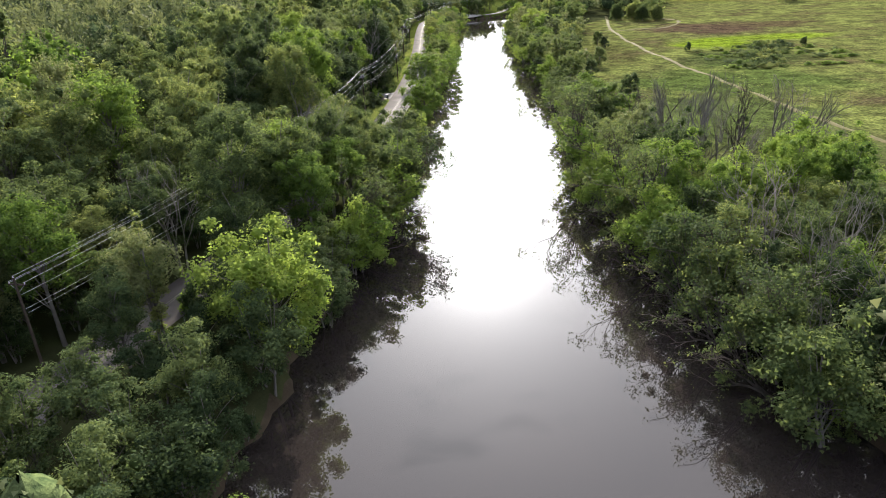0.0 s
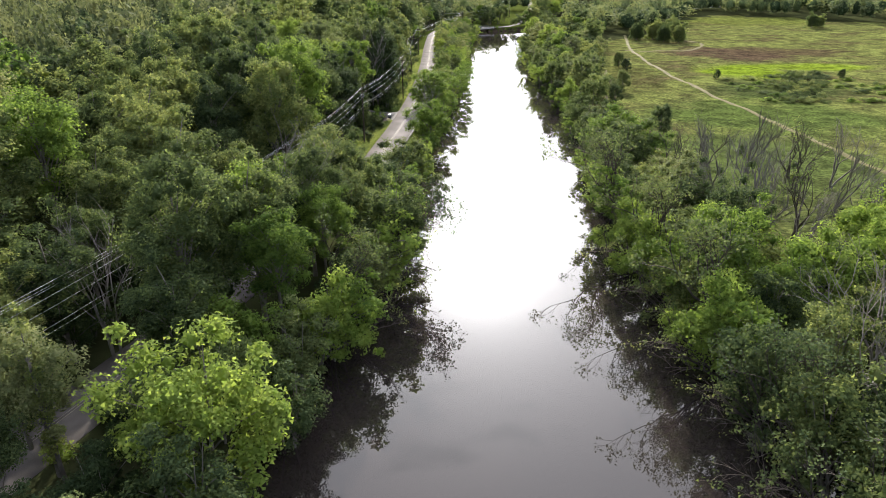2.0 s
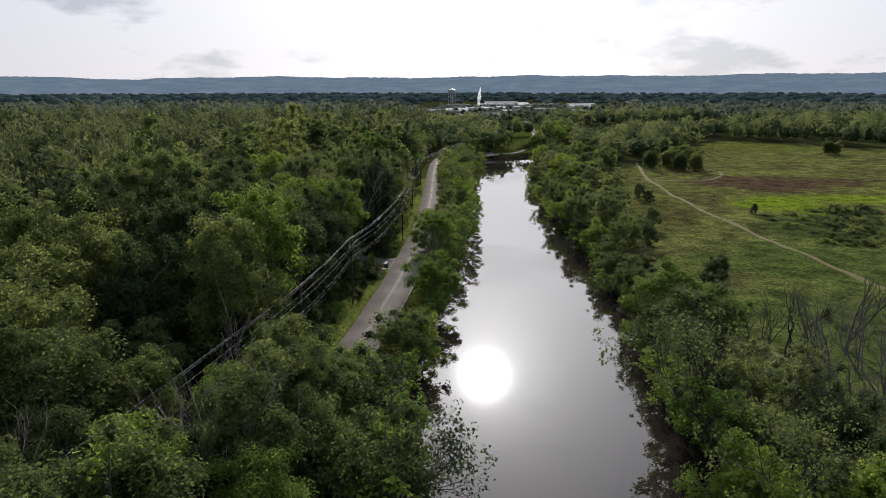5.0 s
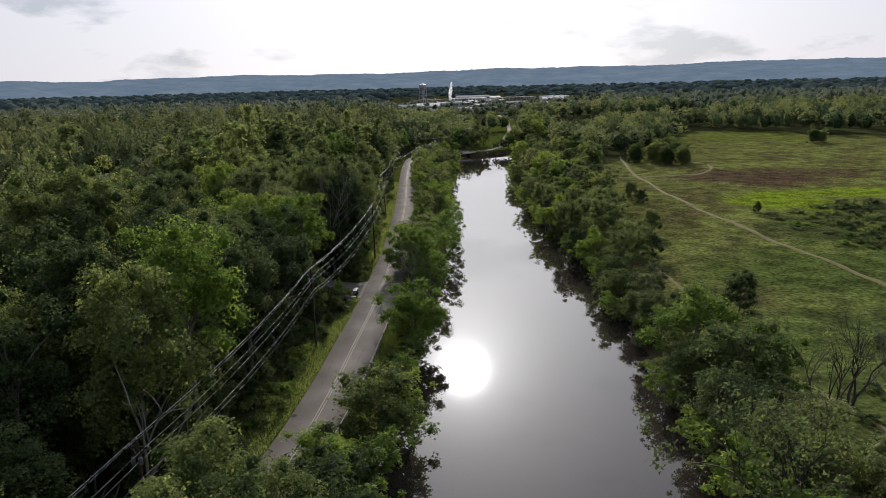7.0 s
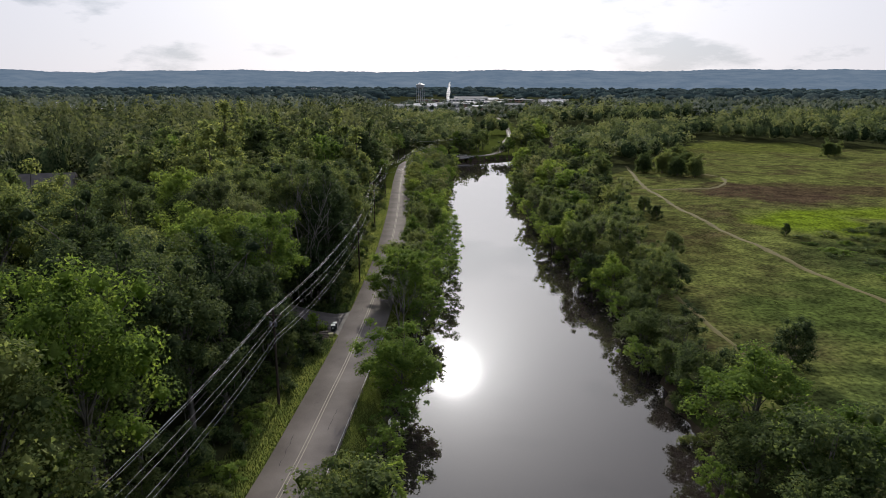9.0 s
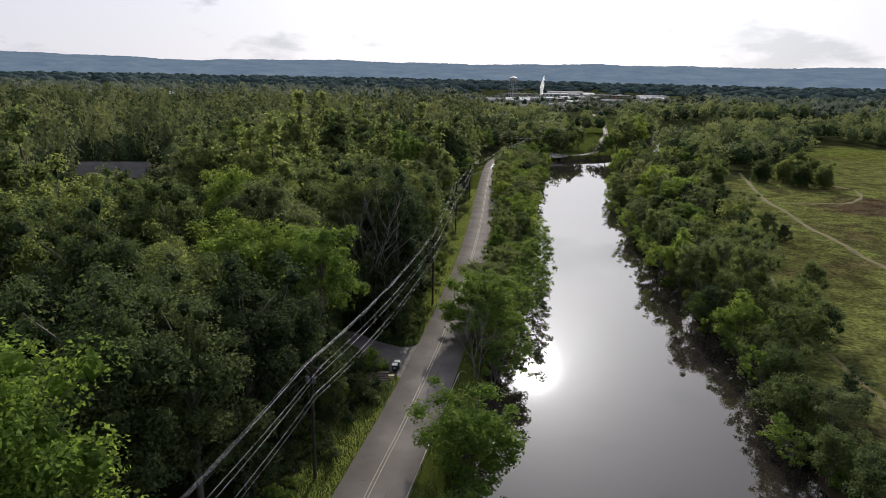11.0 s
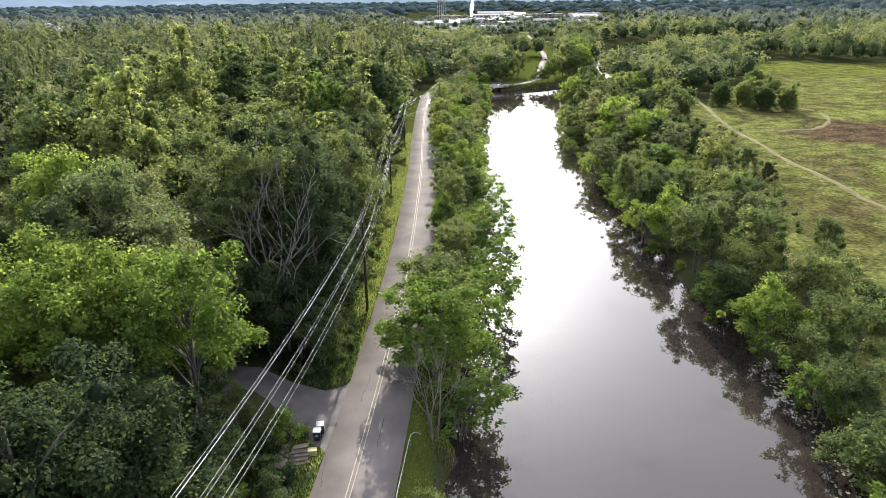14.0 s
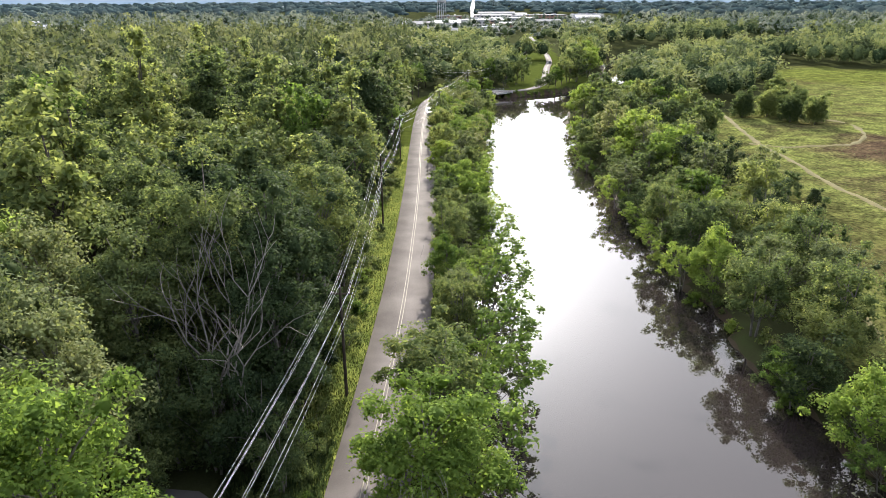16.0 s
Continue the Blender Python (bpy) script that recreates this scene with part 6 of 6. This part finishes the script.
def building(x, y, w, d, h, wall, roof, gable, label, name="building", turn=0.0, group="town buildings"):
    ob = thing(name, label, "building", group, pose(x, y, 0, 0, 0, turn))
    part("wall", box(bmesh.new(), -w / 2, w / 2, -d / 2, d / 2, -3, h), wall, ob)
    bm = bmesh.new()
    if gable:
        v = [bm.verts.new(p) for p in ((-w / 2 - 0.5, -d / 2 - 0.5, h), (w / 2 + 0.5, -d / 2 - 0.5, h), (w / 2 + 0.5, d / 2 + 0.5, h), (-w / 2 - 0.5, d / 2 + 0.5, h), (-w / 2 - 0.5, 0, h + gable), (w / 2 + 0.5, 0, h + gable))]
        for q in ((0, 1, 5, 4), (2, 3, 4, 5), (0, 4, 3), (1, 2, 5), (3, 2, 1, 0)):
            bm.faces.new([v[i] for i in q])
    else:
        box(bm, -w / 2 - 0.3, w / 2 + 0.3, -d / 2 - 0.3, d / 2 + 0.3, h, h + 0.5, 0.05)
    roof_ob = part("roof", bm, roof, ob)
    n = max(2, min(14, int(w / 6)))
    for floor_z in np.arange(1.2, h - 1.5, 3.6):
        for k in range(n):
            cx = -w / 2 + (k + 0.5) * w / n
            part("window", box(bmesh.new(), cx - w / n * 0.28, cx + w / n * 0.28, -d / 2 - 0.06, -d / 2 + 0.1, floor_z, floor_z + 1.6), GLASS_DARK, ob)
    if not gable and w > 25:
        for k in range(3):
            part("roof_unit", box(bmesh.new(), -w / 4 + k * w / 4 - 1.5, -w / 4 + k * w / 4 + 1.5, -1.5, 1.5, h + 0.5, h + 2.2, 0.1), STEEL_GREY, roof_ob)
    return ob


for x, y, w, d, h, wall, roof, g in ((-36, 985, 36, 30, 8, WALL_PALE, ROOF_GREY, 2.5), (-2, 1000, 30, 26, 8, WALL_PALE, ROOF_WHITE, 3), (24, 1080, 50, 34, 9, WALL_PALE, ROOF_WHITE, 0), (66, 1240, 60, 40, 11, WALL_PALE, ROOF_WHITE, 0), (112, 1380, 46, 36, 9, WALL_PALE, ROOF_WHITE, 2), (96, 1190, 64, 36, 8, WALL_PALE, ROOF_WHITE, 0), (150, 1260, 62, 34, 10, WALL_BRICK, ROOF_GREY, 0)):
    building(x, y, w, d, h, wall, roof, g, "pale flat-roofed works building beyond the trees" if not g else "long pale building with pitched roof beyond trees")
for x, y, w, d, h, wall, roof, g in ((196, 1160, 34, 22, 9, WALL_PALE, ROOF_WHITE, 3), (24, 748, 20, 12, 4, WALL_PALE, ROOF_WHITE, 0), (-20, 905, 44, 24, 6, WALL_PALE, ROOF_GREY, 1.5), (150, 1330, 90, 30, 8, WALL_PALE, ROOF_WHITE, 0), (80, 1330, 60, 34, 12, WALL_PALE, ROOF_GREY, 2), (56, 1130, 40, 26, 7, WALL_BRICK, ROOF_WHITE, 2), (0, 1180, 38, 22, 11, WALL_BRICK, ROOF_GREY, 0), (10, 880, 24, 14, 5, WALL_PALE, ROOF_GREY, 2), (48, 930, 26, 18, 6, WALL_PALE, ROOF_WHITE, 0), (76, 1010, 30, 20, 7, WALL_BRICK, ROOF_WHITE, 1.5), (-44, 870, 22, 16, 5, WALL_PALE, ROOF_WHITE, 2), (128, 1080, 34, 20, 7, WALL_PALE, ROOF_GREY, 2), (170, 1050, 22, 14, 6, WALL_PALE, ROOF_WHITE, 2), (230, 1330, 50, 30, 9, WALL_PALE, ROOF_WHITE, 0)):
    building(x, y, w, d, h, wall, roof, g, "pale flat-roofed works building beyond the trees" if not g else "long pale building with pitched roof beyond trees")
building(-445, 2330, 150, 50, 13, WALL_PALE, ROOF_WHITE, 0, "very long white warehouse above distant trees")
building(-360, 2330, 16, 16, 22, WALL_PALE, ROOF_GREY, 0, "small pale tower block above distant trees")
for x, y in ((-315, 722), (-443, 770), (-446, 905), (-290, 705), (-375, 800)):
    building(x, y, 26, 16, 11, WALL_PALE, ROOF_WHITE, 4, "pale house with light roof half hidden by trees", "house", 20, "houses among trees")
building(-111, 281, 17, 11, 8.5, WALL_BRICK, ROOF_DARK, 3.6, "house with grey pitched roof in the wood", "house", 15, "houses among trees")


def build_water_tower(x, y):
    ob = thing("water_tower", "tall grey water tower on slender legs", "water tower", m=pose(x, y, -1))
    bm = bmesh.new()
    rod(bm, (0, 0, 30), (0, 0, 32), 4.0, 6.2, 20)
    rod(bm, (0, 0, 32), (0, 0, 36), 6.2, 6.2, 20)
    rod(bm, (0, 0, 36), (0, 0, 38.5), 6.2, 0.4, 20)
    part("tank", bm, STEEL_GREY, ob)
    for k in range(6):
        a = k * math.pi / 3
        part("leg", rod(bmesh.new(), (7 * math.cos(a), 7 * math.sin(a), -1), (5.4 * math.cos(a), 5.4 * math.sin(a), 32), 0.45, 0.4, 8), STEEL_GREY, ob)
    for zz in (10, 20):
        bm = bmesh.new()
        for k in range(6):
            a, b = k * math.pi / 3, (k + 1) * math.pi / 3
            r = 7 - 1.6 * zz / 32
            rod(bm, (r * math.cos(a), r * math.sin(a), zz), (r * math.cos(b), r * math.sin(b), zz), 0.2, 0.2, 5)
        part("brace_ring", bm, STEEL_GREY, ob)
    part("riser", rod(bmesh.new(), (0, 0, 0), (0, 0, 31), 0.9, 0.9, 12), STEEL_GREY, ob)


build_water_tower(-9.5, 1150)


def steam_material():
    m, nodes, links, out = material("steam")
    d = nodes.new("ShaderNodeBsdfDiffuse")
    d.inputs[0].default_value = (0.95, 0.95, 0.95, 1)
    t = nodes.new("ShaderNodeBsdfTranslucent")
    t.inputs[0].default_value = (0.98, 0.98, 0.98, 1)
    mx = nodes.new("ShaderNodeMixShader")
    mx.inputs[0].default_value = 0.7
    links.new(d.outputs[0], mx.inputs[1])
    links.new(t.outputs[0], mx.inputs[2])
    links.new(mx.outputs[0], out.inputs[0])
    return m


STEAM = steam_material()


def build_steam(x, y):
    stack = thing("steam_stack", "factory stack with a rising plume of white steam", "chimney", m=pose(x, y, -1))
    part("stack", rod(bmesh.new(), (0, 0, 0), (0, 0, 12), 1.6, 1.2, 14), STEEL_GREY, stack)
    rng = random.Random(8)
    bm = bmesh.new()
    rings = []
    for k in range(30):
        t = k / 29
        r = max(0.25, (1.5 + 2.4 * math.sin(math.pi * min(1, t * 0.95)) + rng.uniform(-0.4, 0.4)) * (1.0 - 0.7 * t))
        c = Vector((t * 1.5 + 2 * t * t + rng.uniform(-0.5, 0.5), rng.uniform(-0.4, 0.4), 10 + 30 * t))
        ring = []
        for n in range(14):
            a = n * 2 * math.pi / 14
            d = Vector((math.cos(a), math.sin(a), 0))
            puff = 1 + 0.55 * noise.noise(d * 1.4 + c * 0.33) + 0.25 * noise.noise(d * 3.1 + c * 0.9)
            ring.append(bm.verts.new(c + d * r * puff))
        rings.append(ring)
    for lower, upper in zip(rings, rings[1:]):
        for n in range(14):
            bm.faces.new((lower[n], lower[(n + 1) % 14], upper[(n + 1) % 14], upper[n]))
    bm.faces.new(rings[0][::-1])
    bm.faces.new(rings[-1])
    part("steam_plume", bm, STEAM, stack, "billowing white steam")


build_steam(33, 1160)


# ---- cars on the road ----
CAR_SILVER = surface("car_silver", [(0.3, (0.42, 0.45, 0.50)), (0.7, (0.56, 0.58, 0.62))], 1.0, 30.0, 0.3, 0.5, 0.02, specular=0.5)
CAR_DARK = surface("car_dark", [(0.3, (0.025, 0.028, 0.034)), (0.7, (0.05, 0.054, 0.06))], 1.0, 30.0, 0.3, 0.3, 0.02, specular=0.5)
LAMP_RED = surface("tail_lamp", [(0.3, (0.25, 0.01, 0.01)), (0.7, (0.4, 0.02, 0.02))], 4.0, 30.0, 0.3, bump=0.0, specular=0.5)


def build_car(x, y, turn, paint, label):
    ob = thing("car", label, "car", "cars on the road", pose(x, y, 0.055, 0, 0, turn))
    bm = bmesh.new()
    # side profile, drawn across the width with a narrower cabin
    hull = [(-2.2, 0.35), (2.2, 0.35), (2.25, 0.62), (2.15, 0.82), (1.1, 0.95), (-1.6, 0.98), (-2.15, 0.93), (-2.25, 0.6)]
    rows = [[bm.verts.new((s * 0.88, py, pz)) for py, pz in hull] for s in (-1, 1)]
    for k in range(len(hull)):
        j = (k + 1) % len(hull)
        bm.faces.new((rows[0][k], rows[0][j], rows[1][j], rows[1][k]))
    bm.faces.new(rows[0][::-1])
    bm.faces.new(rows[1])
    bmesh.ops.recalc_face_normals(bm, faces=bm.faces)
    bmesh.ops.bevel(bm, geom=list(bm.edges), offset=0.06, segments=2, affect="EDGES")
    part("body", bm, paint, ob)
    bm = bmesh.new()
    lo = [bm.verts.new(p) for p in ((-0.78, -1.65, 0.95), (0.78, -1.65, 0.95), (0.78, 1.05, 0.92), (-0.78, 1.05, 0.92))]
    hi = [bm.verts.new(p) for p in ((-0.6, -1.0, 1.4), (0.6, -1.0, 1.4), (0.6, 0.3, 1.42), (-0.6, 0.3, 1.42))]
    for k in range(4):
        bm.faces.new((lo[k], lo[(k + 1) % 4], hi[(k + 1) % 4], hi[k]))
    bm.faces.new(hi)
    part("windows", bm, GLASS_DARK, ob, "dark tinted window glass")
    part("roof", box(bmesh.new(), -0.62, 0.62, -1.02, 0.32, 1.4, 1.46, 0.02), paint, ob)
    for sx in (-1, 1):
        for sy in (-1.35, 1.35):
            wheel = part("wheel", rod(bmesh.new(), (sx * 0.7, sy, 0.32), (sx * 0.9, sy, 0.32), 0.32, 0.32, 16), RUBBER, ob, "black rubber tyre")
            part("rim", rod(bmesh.new(), (sx * 0.9, sy, 0.32), (sx * 0.91, sy, 0.32), 0.2, 0.19, 12), STEEL_GREY, wheel, "grey steel rim")
        part("tail_light", box(bmesh.new(), sx * 0.66 - 0.16, sx * 0.66 + 0.16, -2.28, -2.2, 0.68, 0.84, 0.02), LAMP_RED, ob)
        part("headlight", box(bmesh.new(), sx * 0.64 - 0.18, sx * 0.64 + 0.18, 2.17, 2.26, 0.62, 0.76, 0.02), LID_GREY, ob)
        part("mirror", box(bmesh.new(), sx * 0.94 - 0.08, sx * 0.94 + 0.08, 0.75, 0.9, 0.95, 1.08, 0.02), paint, ob)
    return ob


build_car(-11.1, 384, 182, CAR_SILVER, "small silver car on the road by the woods")
build_car(55.6, 562, 170, CAR_DARK, "dark car on the road beyond the bridge")


# ---- floating leaves and drift by the far shore ----
PAD = surface("water_leaves", [(0.3, (0.10, 0.12, 0.06)), (0.7, (0.26, 0.26, 0.18))], 0.8, 6.0, 0.7, bump=0.1)


def build_drift(seed, n, y0, y1, reach):
    """Small pads and bits of drift lying on the water along the shore."""
    rng = np.random.default_rng(seed)
    v, f = [], []
    for k in range(n):
        y = rng.uniform(y0, y1)
        x = float(right_x(y)) - 0.2 - reach * rng.uniform() ** 2
        s, a0 = rng.uniform(0.06, 0.2), rng.uniform(0, 6.28)
        base = len(v)
        for i in range(6):
            a = a0 + i * 1.047
            v.append((x + s * math.cos(a) * rng.uniform(0.7, 1.2), y + s * math.sin(a) * rng.uniform(0.7, 1.2), WATER_Z + 0.012))
        f += [(base, base + 1, base + 2, base + 3), (base, base + 3, base + 4, base + 5)]
    return tagged(new("drift", mesh_of("drift", v, f, PAD)), "pale leaves and drift floating along the shore", "drift", kind="stuff")


build_drift(21, 230, 178, 204, 2.4)
